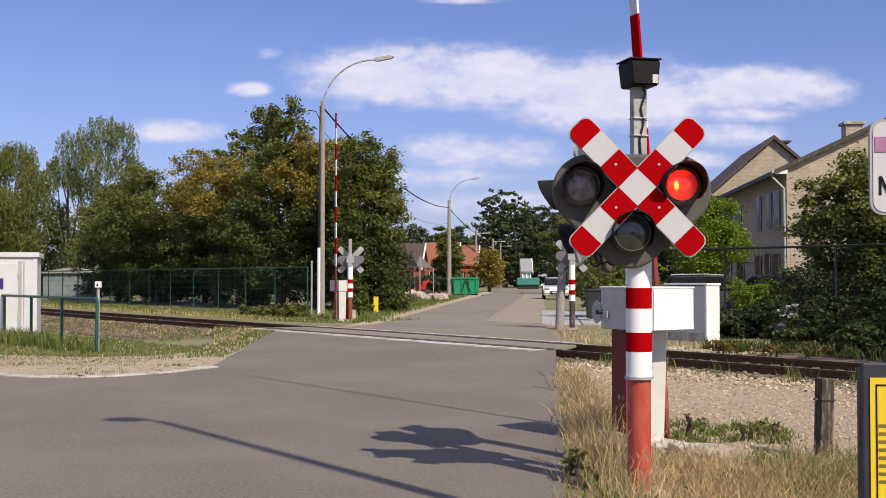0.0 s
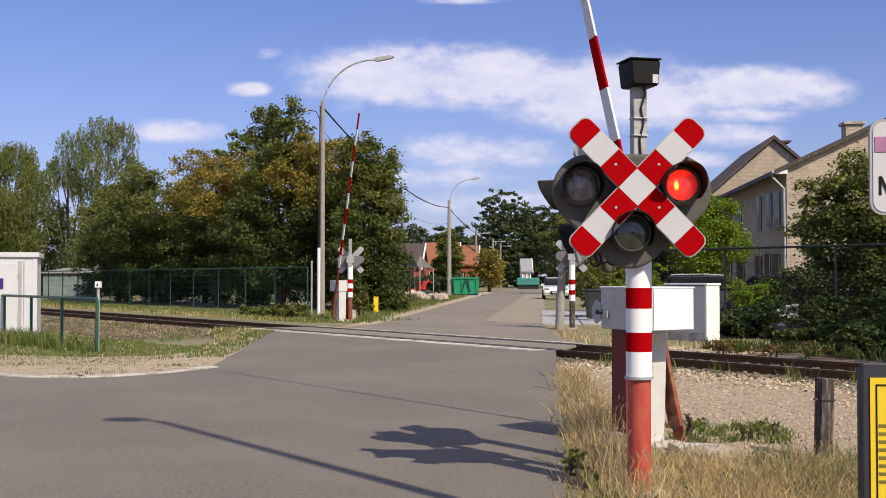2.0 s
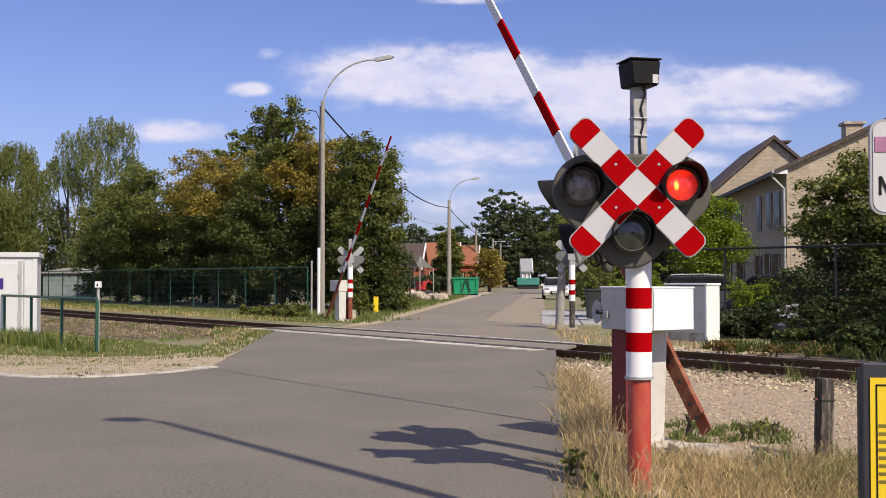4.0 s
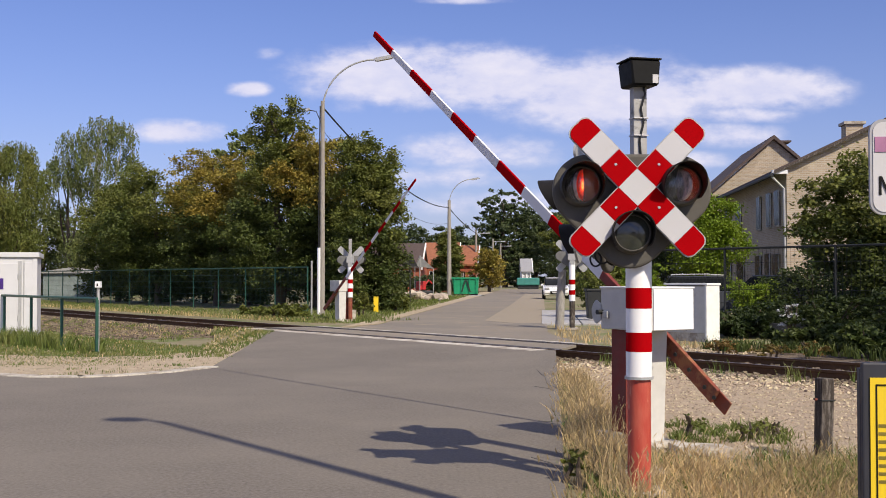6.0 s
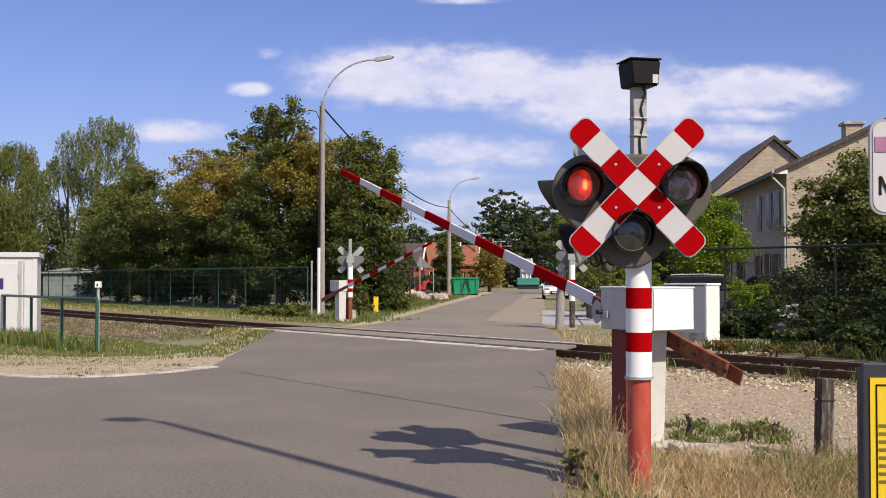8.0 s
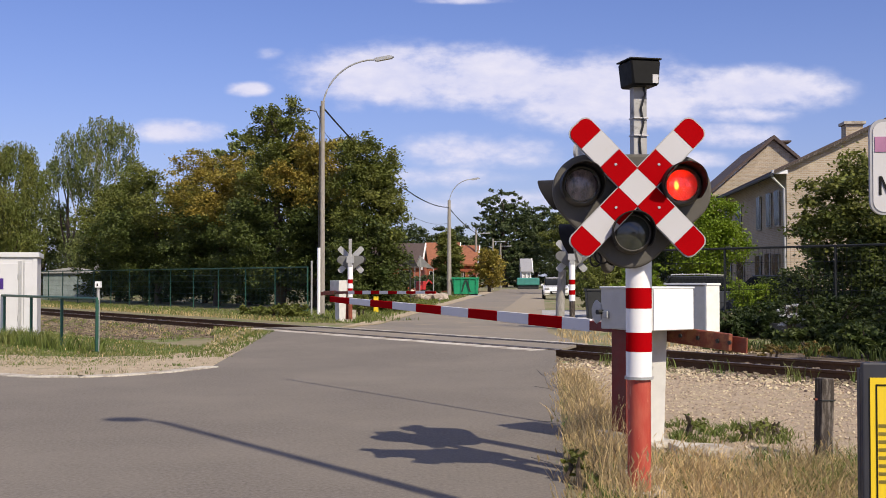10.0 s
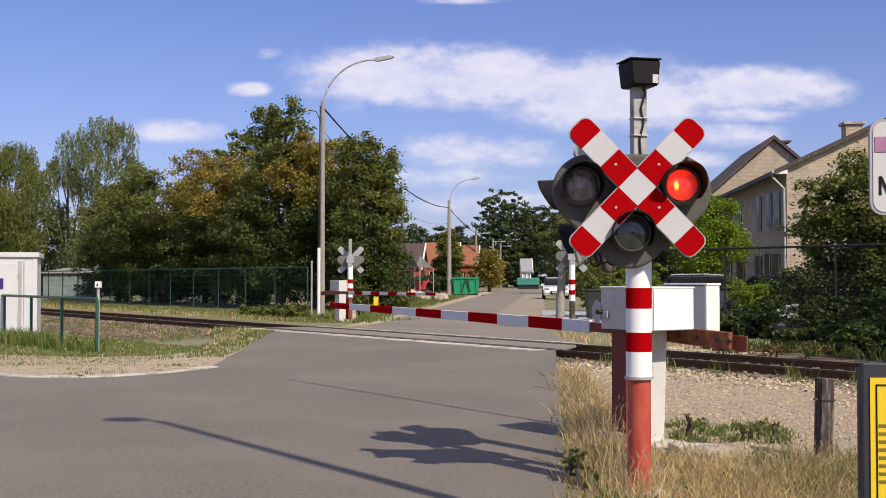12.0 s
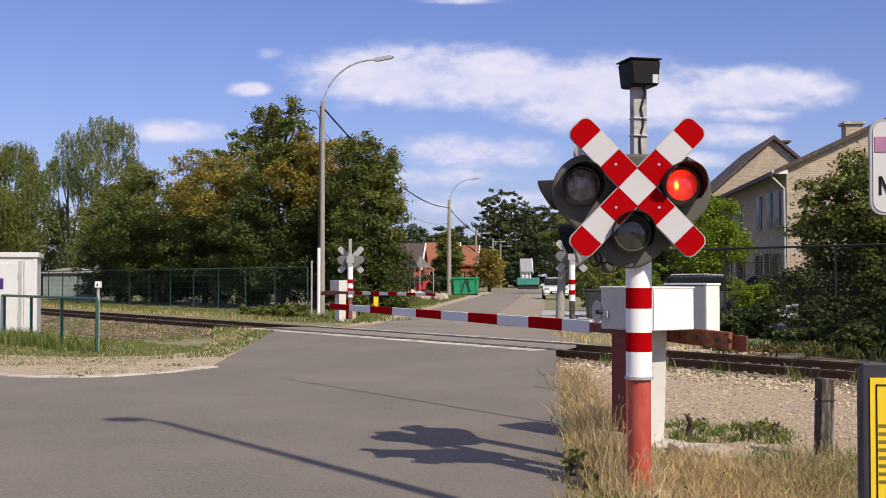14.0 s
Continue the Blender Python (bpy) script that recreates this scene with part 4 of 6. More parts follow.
    for i in range(7):
        for j in range(3):
            x0, y0 = -0.02 + 1.25 * j, 35.2 + 2.1 * i
            part("slab", boxed(x0 + 0.02, x0 + 1.23, y0 + 0.02, y0 + 2.08, -0.06, 0.02 + rng.uniform(0, 0.012), 0.008, 1), M["slab"], drive)
    sheet("far_verge", [(road_x(30, -1) - 0.6, 33.5), (road_x(34, -1), 36), (road_x(120, -1), 120), (road_x(120, -1) - 1.2, 120), (road_x(60, -1) - 1.2, 60), (road_x(40, -1) - 0.9, 40)], -0.012, M["sand"], 0.02, follow=False, cuts=False, label="sandy edge of the far street", category="ground")
    # grass
    strip = [(0.72, 5.5), (1.15, 5.5), (1.35, 8.0), (1.7, 12.0), (2.05, 16.2), (1.7, 16.6), (1.32, 12.5), (0.98, 8.5)]
    grass("verge_grass", strip, 5200, 0.04, 0.24, 0.0034, M["grass_dry"], "tall dry grass along the asphalt edge", 1, 1.1, tufts=210, heads=True)
    grass("verge_stalks", [(0.98, 6.6), (1.28, 6.6), (1.5, 9.6), (1.75, 12.6), (1.5, 12.6), (1.12, 9.0)], 620, 0.22, 0.50, 0.0030, M["grass_dry"], "tall dry stalks beside the signal post", 51, 0.6, tufts=60, heads=True)
    grass("verge_green", strip, 600, 0.03, 0.16, 0.005, M["grass_green"], "green blades among the dry verge grass", 52, 1.0, tufts=70)
    grass("verge_herbs", [(0.82, 6.3), (1.1, 6.3), (1.35, 9.0), (1.1, 9.0)], 420, 0.05, 0.16, 0.012, M["grass_green"], "green weeds at the asphalt edge", 2, 0.9, tufts=14)
    field = [(1.38, 6.9), (1.36, 5.6), (4.2, 5.6), (4.4, 9.0), (3.4, 8.9), (2.4, 8.4), (1.5, 8.9)]
    grass("dry_meadow", field, 17000, 0.04, 0.20, 0.0026, M["grass_dry"], "long dry straw-coloured grass", 4, 1.5, tufts=520, heads=True)
    grass("meadow_stalks", field, 900, 0.16, 0.34, 0.0026, M["grass_dry"], "tall seed stalks over the dry grass", 53, 1.2, tufts=130, heads=True)
    grass("meadow_clumps", [(2.1, 6.9), (3.2, 6.9), (3.3, 8.8), (2.5, 8.9)], 1500, 0.08, 0.26, 0.0036, M["grass_green"], "bushy olive-green tufts among dry grass", 54, 1.0, tufts=42)
    grass("meadow_green", [(1.4, 5.8), (4.2, 5.8), (4.4, 9.2), (2.6, 9.0), (1.5, 9.2)], 3300, 0.04, 0.17, 0.0042, M["grass_green"], "green grass growing through dry straw", 6, 1.2, tufts=170)
    grass("trackside_weeds", track_poly(3, 13.4, 12.7, 13.9), 420, 0.06, 0.24, 0.006, M["grass_green"], "weeds beside the rails", 7, 0.6, tufts=26)
    grass("trackside_green", track_poly(14.0, 16.4, 17.0, 21.0), 260, 0.06, 0.22, 0.010, M["grass_dry"], "dry weeds past the rails", 17, 0.7, tufts=60)
    # dark leaf colour imitates weeds lying in shade
    grass("shaded_weeds", track_poly(5, 14.6, 16.7, 22.5), 6500, 0.06, 0.3, 0.012, M["leaf_dark"], "weeds past the rails, darkened as shade", 18, 0.7, tufts=200)
    lawn = [(-17, 28.0), (-10.2, 21.0), (-7.6, 18.9), (-6.2, 18.3), (-5.2, 18.9), (-4.75, 21.6), (-4.6, 23.4), tuple(on_track(23.6, 10.0).xy), tuple(on_track(30, 9.6).xy), tuple(on_track(38, 9.4).xy)]
    grass("lawn", lawn, 52000, 0.015, 0.065, 0.007, M["grass_green"], "green roadside grass by the railing", 11, 0.8)
    grass("railing_weeds", [(-6.9, 21.6), (-6.6, 22.3), (-10.2, 27.0), (-10.8, 26.2)], 1500, 0.12, 0.42, 0.010, M["grass_green"], "tall weeds round the railing and hut", 43, 0.7, tufts=60)
    grass("lawn_dry", lawn, 1500, 0.03, 0.11, 0.007, M["grass_dry"], "dry stalks among the roadside grass", 12, 0.7)
    grass("far_trackside", track_poly(33, 75, 17.2, 20.0), 3600, 0.05, 0.18, 0.011, M["grass_dry"], "dry grass along the far fence", 13, 0.7)
    grass("far_trackside_green", track_poly(31, 75, 17.5, 22.6), 11000, 0.05, 0.2, 0.012, M["grass_green"], "green grass along the far fence", 14, 0.7)
    grass("street_verge", [(road_x(36, -1) - 0.5, 36), (road_x(110, -1) - 1.0, 110), (road_x(110, -1) - 4, 110), (-6.5, 50), (-5.2, 38)], 12000, 0.05, 0.2, 0.018, M["grass_green"], "green verge along the far street", 15, 0.8)


verges()


def concrete_remains():
    t = thing("concrete_slab", pose(2.14, 9.45, 0, 0, 3, 8), "broken concrete slab half buried in grass", "slab")
    part("slab", boxed(-0.24, 0.24, -0.13, 0.13, -0.06, 0.035, 0.02), M["concrete"], t)
    t = thing("concrete_block", pose(1.50, 9.75, 0, 0, 0, 20), "small grey concrete block beside the barrier", "block")
    part("block", boxed(-0.15, 0.15, -0.13, 0.13, -0.05, 0.11, 0.015), M["fence_concrete"], t)
    t = thing("pale_shed", pose(-26.9, 76, 0, 0, 0, 4), "low pale green shed behind the railway fence", "shed")
    part("wall", boxed(0, 3.4, 0, 2.5, 0, 1.75, 0.02), M["pale_sheet"], t)
    part("roof", prism(bmesh.new(), [(-0.2, 1.76), (3.6, 1.76), (3.6, 1.84), (1.7, 2.15), (-0.2, 1.84)], -0.2, 2.7), M["grey_metal"], t)
    t = thing("marker_stone", Matrix.Translation(on_track(33.5, 21.2)) @ pose(0, 0, 0, 0, 3), "small pale concrete marker in the grass", "marker")
    part("stone", boxed(-0.09, 0.09, -0.07, 0.07, -0.05, 0.32, 0.02, taper=1.15), M["concrete"], t)


def sleepers():
    mesh = None
    for i in range(210):
        s = -10 + i * 0.6
        if 16.0 < s < 27.4:
            continue
        m = Matrix.Translation(on_track(s, TRACK, 0)) @ pose(0, 0, 0, 0, 0, TRACK_TURN)
        if mesh is None:
            ob = part("sleeper", boxed(-0.125, 0.125, -1.25, 1.25, -0.19, -0.055, 0.01, 1), M["sleeper"], railway, at=m)
            mesh = ob.data
        else:
            ob = new("sleeper", mesh)
            ob.parent, ob.matrix_basis = railway, m


# ---- left side: hut, railing, fences ----
def hut():
    t = thing("relay_hut", pose(-9.85, 27.4, 0, 0, 0, 17), "small white relay hut with a panelled door", "hut")
    part("wall", boxed(-3.2, 0.0, 0.0, 2.2, -0.05, 1.93, 0.01), M["hut_white"], t)
    part("roof", boxed(-3.26, 0.06, -0.06, 2.26, 1.93, 2.05, 0.012), M["hut_white"], t)
    part("corner_post", boxed(-0.10, 0.012, -0.014, 0.10, -0.05, 1.93, 0.004), M["hut_white"], t)
    d = part("door", boxed(-1.36, -0.42, -0.035, -0.004, 0.06, 1.78, 0.006), M["hut_white"], t)
    part("door_frame", boxed(-0.42, -0.34, -0.03, -0.003, 0.0, 1.84, 0.004), M["grey_metal"], t)
    part("sign_plate", boxed(-1.05, -0.75, -0.043, -0.036, 1.16, 1.42), M["violet"], d)
    part("hinge", tubed([(-0.42, -0.045, 0.4), (-0.42, -0.045, 0.52)], 0.012, 8), M["grey_metal"], d)
    part("hinge", tubed([(-0.42, -0.045, 1.4), (-0.42, -0.045, 1.52)], 0.012, 8), M["grey_metal"], d)
    part("panel_seam", boxed(-0.30, -0.285, -0.012, -0.003, 0.3, 1.86), M["grey_metal"], t)
    part("service_panel", boxed(-0.28, -0.10, -0.012, -0.002, 0.78, 1.80, 0.004), M["hut_white"], t)


def railing():
    t = thing("railing", pose(0, 0, 0), "dark green tubular railing by the hut", "railing")
    a = Vector((-6.73, 22.0, 0))
    n = 9
    for i in range(n):
        p = a + D * (2.07 * i)
        part("post", tubed([p, p + Vector((0, 0, 1.0))], 0.033, 10), M["green_metal"], t)
    e = a + D * (2.07 * (n - 1))
    part("top_rail", tubed([a + Vector((0, 0, 1.02)), e + Vector((0, 0, 1.0))], 0.03, 10), M["green_metal"], t)
    b = thing("marker_post", pose(-6.72, 21.95, 0), "thin post with a small white number box", "marker")
    part("post", tubed([(0, 0.09, 0), (0, 0.09, 1.3)], 0.03, 8), M["grey_metal"], b)
    bx = part("marker_box", boxed(-0.05, 0.05, 0.02, 0.16, 1.24, 1.36, 0.008), M["white_paint"], b)
    part("mark", boxed(-0.012, 0.012, 0.016, 0.0198, 1.27, 1.32), M["black"], bx)


def mesh_fence(name, s0, s1, o, h, step, material, label, wires=7, rail_top=True):
    t = thing(name, pose(0, 0, 0), label, "fence")
    n = int((s1 - s0) / step)
    for i in range(n + 1):
        p = on_track(s0 + step * i, o)
        part("fence_post", tubed([p - Vector((0, 0, 0.1)), p + Vector((0, 0, h))], 0.03, 8), material, t)
    if rail_top:
        part("top_rail", tubed([on_track(s0, o, h - 0.02), on_track(s1, o, h - 0.02)], 0.024, 8), material, t)
    # woven wire: thin strands both ways
    verts, faces = [], []

    def strand(p, q, r):
        d = (q - p).normalized()
        u = Vector((0, 0, 1)) if abs(d.z) < 0.5 else D
        i = len(verts)
        for c in (p, q):
            verts.extend([tuple(c + u * r), tuple(c + N_ * r), tuple(c - u * r)])
        faces.extend([(i, i + 1, i + 4, i + 3), (i + 1, i + 2, i + 5, i + 4), (i + 2, i, i + 3, i + 5)])
    for k in range(wires):
        strand(on_track(s0, o, 0.1 + (h - 0.15) * k / (wires - 1)), on_track(s1, o, 0.1 + (h - 0.15) * k / (wires - 1)), 0.005)
    s = s0
    while s < s1:
        strand(on_track(s, o, 0.05), on_track(s, o, h - 0.04), 0.0035)
        s += 0.12
    scatter_mesh("wire_mesh", verts, faces, material, parent=t)
    return t


M["hut_white"] = mat("dull_white_sheet", (0.60, 0.60, 0.605), 0.6, scale=2, amount=0.12, bump=0.1, stain=(0.46, 0.45, 0.42), stain_scale=1.5, stain_cut=0.62)
M["pale_sheet"] = mat("pale_green_sheet", (0.24, 0.29, 0.29), 0.7, scale=2)
M["violet"] = mat("violet_plate", (0.06, 0.02, 0.20), 0.4, scale=6)


# ---- trees ----
def leaf_cloud(name, blobs, count, size, material, parent, seed, droop=0.0, clump=0.55, shell=0.55):
    """Many small folded leaves gathered in clumps over a set of uneven lobes."""
    rng = np.random.default_rng(seed)
    vol = np.array([b[3] * b[4] * b[5] for b in blobs]) ** 0.67
    per = np.maximum((vol / vol.sum() * count).astype(int), 4)
    pos = []
    for (x, y, z, rx, ry, rz), n in zip(blobs, per):
        k = max(int(n / (85 if count > 15000 else 30)), 3)
        d = rng.normal(size=(k, 3))
        d /= np.linalg.norm(d, axis=1)[:, None]
        rad = rng.uniform(shell, 1.08, size=(k, 1)) * (1 + 0.16 * rng.normal(size=(k, 1)))
        c = d * rad * np.array([rx, ry, rz]) + np.array([x, y, z])
        w = rng.integers(0, k, size=n)
        sp = clump * np.array([1, 1, 0.55]) * (0.5 + 0.25 * min(rx, ry, rz))
        p = c[w] + rng.normal(size=(n, 3)) * sp * 0.5
        if droop:
            p[:, 2] -= np.abs(rng.normal(size=n)) * droop
        pos.append(p)
    pos = np.concatenate(pos)
    pos = pos[pos[:, 2] > 0.02]
    n = len(pos)
    a = rng.normal(size=(n, 3)) * np.array([1, 1, 0.6])
    a /= np.linalg.norm(a, axis=1)[:, None]
    b = np.cross(a, rng.normal(size=(n, 3)) * np.array([0.6, 0.6, 1]))
    b /= np.linalg.norm(b, axis=1)[:, None]
    up = np.cross(a, b)
    s = size * rng.uniform(0.6, 1.3, size=(n, 1))
    v = np.stack([pos - a * s, pos + b * s * 0.55 + up * s * 0.15, pos + a * s, pos - b * s * 0.55 + up * s * 0.15], 1).reshape(-1, 3)
    f = (np.arange(n)[:, None] * 4 + np.arange(4)).tolist()
    me = bpy.data.meshes.new(name)
    me.from_pydata(v.tolist(), [], f)
    me.materials.append(material)
    ob = new(name, me)
    ob.parent = parent
    tagged(ob, kind="stuff")
    return ob


def tree(x, y, h, spread, trunk, leaf, label, seed, count=6000, size=0.16, low=0.25, bark="bark", name="tree", droop=0.0, lobes=14, squash=1.0, leaf2=None, cone=0.0, density=1.0):
    """Tapered trunk, forking limbs and a crown of leaf clumps with gaps. spread: half-width of the crown."""
    rng = random.Random(seed)
    t = thing(name, pose(x, y, 0), label, "tree")
    pts = [(0, 0, -0.1)]
    for i in range(1, 6):
        k = i / 5
        pts.append((rng.uniform(-0.12, 0.12) * h * 0.08 * i, rng.uniform(-0.12, 0.12) * h * 0.08 * i, h * 0.9 * k))
    part("trunk", tubed(pts, [trunk * (1 - 0.85 * i / 5) for i in range(6)], 10), M[bark], t, smooth=True)
    blobs, crowns = [], []
    for i in range(lobes):
        k = (i + 0.5) / lobes
        zc = h * (low + (0.97 - low) * k)
        env = math.sin(math.pi * min(max(0.12 + 0.80 * k, 0), 1)) ** 0.6 if not cone else (1.05 - cone * k)
        rr = spread * env * rng.uniform(0.45, 0.8)
        a = i * 2.4 + rng.uniform(-0.5, 0.5)
        lr = spread * env * rng.uniform(0.40, 0.62)
        cx, cy = rr * math.cos(a), rr * math.sin(a)
        lz = min(lr * 0.85 * squash, h * 0.22)
        zc = min(zc, h - lz * 0.8)
        blobs.append((cx, cy, zc, lr, lr, lz))
        if i % 2 == 0:
            z0 = max(zc - spread * 0.5, h * low * 0.6)
            bm = tubed([(pts[2][0] * 0.3, 0, z0), (cx * 0.5, cy * 0.5, (z0 + zc) / 2), (cx * 0.95, cy * 0.95, zc)], [trunk * 0.38, trunk * 0.25, trunk * 0.08], 6)
            part("limb", bm, M[bark], t, smooth=True)
    # darker lower leaves carry the crown's own shade; olive tops are real yellowing
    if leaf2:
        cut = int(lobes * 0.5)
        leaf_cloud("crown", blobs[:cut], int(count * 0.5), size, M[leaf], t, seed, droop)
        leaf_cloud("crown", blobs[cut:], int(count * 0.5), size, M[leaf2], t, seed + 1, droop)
    else:
        leaf_cloud("crown", blobs, count, size, M[leaf], t, seed, droop)
    return t


def weeping(x, y, h, blobs, limbs, leaf, bark, label, seed, strands, hang, size, name):
    """A tree whose leaves hang in long strands from arching limbs."""
    rng = random.Random(seed)
    t = thing(name, pose(x, y, 0), label, "tree")
    part("trunk", tubed([(0, 0, -0.1), (0.1, 0.05, h * 0.3), (-0.05, 0.1, h * 0.62), (0.1, 0, h * 0.93)], [0.20, 0.15, 0.10, 0.02], 9), M[bark], t, smooth=True)
    for lx, ly, lz in limbs:
        part("limb", tubed([(0.05, 0.05, lz * 0.30), (lx * 0.6, ly * 0.6, lz * 0.62), (lx, ly, lz)], [0.11, 0.07, 0.02], 7), M[bark], t, smooth=True)
    for bx, by, bz, rx, ry, rz in blobs[::2]:
        part("limb", tubed([(0.0, 0.05, bz * 0.72), (bx * 0.5, by * 0.5, bz * 0.95), (bx, by, bz + rz * 0.3)], [0.055, 0.035, 0.012], 6), M[bark], t, smooth=True)
    vol = [(b[3] * b[4] * b[5]) ** 0.67 for b in blobs]
    verts, faces = [], []
    for _ in range(strands):
        bx, by, bz, rx, ry, rz = rng.choices(blobs, vol)[0]
        d = Vector((rng.gauss(0, 1), rng.gauss(0, 1), rng.gauss(0.3, 1))).normalized() * rng.uniform(0.5, 1.05)
        p = Vector((bx + d.x * rx, by + d.y * ry, bz + d.z * rz))
        n = rng.randint(14, 34)
        ln = hang * rng.uniform(0.35, 1.0)
        sway = Vector((rng.uniform(-0.2, 0.2), rng.uniform(-0.2, 0.2), 0))
        for i in range(n):
            k = i / n
            q = p + sway * k + Vector((rng.gauss(0, 0.07), rng.gauss(0, 0.07), -ln * k))
            if q.z < 0.1:
                continue
            u = Vector((rng.gauss(0, 0.6), rng.gauss(0, 0.6), -1)).normalized()
            w = u.cross(Vector((rng.gauss(0, 1), rng.gauss(0, 1), rng.gauss(0, 0.4)))).normalized()
            sz = size * rng.uniform(0.6, 1.3)
            j = len(verts)
            verts += [tuple(q - u * sz), tuple(q + w * sz * 0.5), tuple(q + u * sz), tuple(q - w * sz * 0.5)]
            faces.append((j, j + 1, j + 2, j + 3))
    scatter_mesh("crown", verts, faces, M[leaf], parent=t)
    return t


def shrub(x, y, rx, ry, h, leaf, label, seed, count=3000, size=0.07, name="shrub", stems=5, boxy=0.0):
    rng = random.Random(seed)
    t = thing(name, pose(x, y, 0), label, "shrub")
    for i in range(stems):
        a = rng.uniform(0, 6.28)
        part("stem", tubed([(0.1 * math.cos(a), 0.1 * math.sin(a), -0.05), (0.35 * rx * math.cos(a), 0.35 * ry * math.sin(a), h * 0.45), (0.6 * rx * math.cos(a), 0.6 * ry * math.sin(a), h * 0.8)], [0.025, 0.018, 0.008], 6), M["bark"], t)
    blobs = []
    n = 10
    for i in range(n):
        a = i * 2.4
        q = math.sqrt((i + 0.5) / n) * 0.7
        blobs.append((rx * q * math.cos(a), ry * q * math.sin(a), h * rng.uniform(0.3, 0.72 if not boxy else 0.75), rx * 0.45, ry * 0.45, h * 0.27))
    leaf_cloud("foliage", blobs, count, size, M[leaf], t, seed, clump=0.25 * min(rx, 1.5))
    return t


def vegetation():
    # the dense belt behind the fence, its lower shade put in as darker leaves
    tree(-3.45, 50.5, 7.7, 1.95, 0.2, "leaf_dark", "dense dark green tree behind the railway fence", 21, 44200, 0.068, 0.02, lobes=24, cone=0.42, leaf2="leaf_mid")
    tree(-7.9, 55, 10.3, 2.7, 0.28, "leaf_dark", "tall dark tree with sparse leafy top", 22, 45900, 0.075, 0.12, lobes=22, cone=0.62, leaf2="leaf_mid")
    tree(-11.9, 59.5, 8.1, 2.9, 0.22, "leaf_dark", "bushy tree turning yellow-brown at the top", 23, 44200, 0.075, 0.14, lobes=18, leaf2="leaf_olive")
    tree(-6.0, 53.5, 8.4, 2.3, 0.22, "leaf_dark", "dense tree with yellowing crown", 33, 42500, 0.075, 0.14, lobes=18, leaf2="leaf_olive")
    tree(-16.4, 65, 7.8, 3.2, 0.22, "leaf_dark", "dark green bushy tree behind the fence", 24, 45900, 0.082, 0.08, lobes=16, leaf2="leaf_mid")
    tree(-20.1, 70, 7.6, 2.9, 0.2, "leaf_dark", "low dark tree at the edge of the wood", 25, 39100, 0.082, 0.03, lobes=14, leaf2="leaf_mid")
    tree(-12.9, 72, 10.9, 2.4, 0.25, "leaf_birch", "pale green tree showing over the belt", 26, 5000, 0.18, 0.3, lobes=12)
    tree(-14.0, 66.5, 6.0, 2.6, 0.2, "leaf_dark", "dark undergrowth tree behind the fence", 27, 30600, 0.082, 0.02, lobes=12)
    tree(-10.4, 61, 5.2, 2.4, 0.16, "leaf_dark", "low bushy tree in the shade", 28, 30600, 0.075, 0.02, lobes=12)
    tree(-6.6, 57.5, 4.6, 2.3, 0.16, "leaf_dark", "deep green undergrowth tree in the shade", 37, 22000, 0.08, 0.02, lobes=12)
    tree(-17.5, 68.5, 4.6, 2.6, 0.16, "leaf_dark", "deep green bushy undergrowth behind the fence", 38, 22000, 0.08, 0.02, lobes=12)
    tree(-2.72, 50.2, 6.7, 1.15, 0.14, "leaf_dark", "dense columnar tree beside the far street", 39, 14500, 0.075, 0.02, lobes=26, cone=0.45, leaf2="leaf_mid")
    tree(-32.6, 92, 7.2, 3.4, 0.2, "leaf_birch", "pale undergrowth tree by the willow", 59, 14000, 0.12, 0.02, lobes=12)
    tree(-27.0, 92, 6.4, 3.4, 0.2, "leaf_birch", "pale undergrowth tree behind the birches", 40, 14000, 0.12, 0.02, lobes=12)
    # pale birches and willows further left
    weeping(-25.2, 82, 13.2, [(-1.6, 0, 11.3, 1.5, 1.5, 1.0), (0.2, 0.3, 12.3, 1.5, 1.5, 1.1), (1.9, -0.2, 11.9, 1.2, 1.3, 1.1), (-2.6, 0.4, 9.6, 1.3, 1.3, 0.9), (0.0, -0.6, 10.0, 2.0, 1.6, 1.3), (2.2, 0.5, 9.6, 1.1, 1.2, 1.2),
                               (-0.8, 0.2, 8.2, 1.5, 1.3, 0.9), (1.3, 0.2, 7.4, 1.2, 1.2, 1.2), (0.6, -0.3, 5.4, 1.6, 1.2, 1.2), (-1.0, 0.4, 3.6, 2.0, 1.2, 1.0)],
            [(-2.4, 0.2, 9.4), (0.3, 0.2, 12.6), (1.9, 0.0, 11.6)], "leaf_birch", "birch_bark", "airy birch with hanging twigs and pale bark", 29, 980, 1.5, 0.085, "tree")
    weeping(-28.6, 86, 11.0, [(-0.9, 0, 9.4, 1.2, 1.2, 1.0), (0.7, 0, 8.6, 1.1, 1.1, 0.9), (-1.2, 0.2, 7.0, 1.3, 1.2, 0.9), (0.9, 0, 4.0, 1.4, 1.2, 1.2)], [(-0.8, 0, 8.8), (0.9, 0.1, 8.4)], "leaf_birch", "bark",
            "thin birch with bare dark limbs", 30, 170, 1.2, 0.085, "tree")
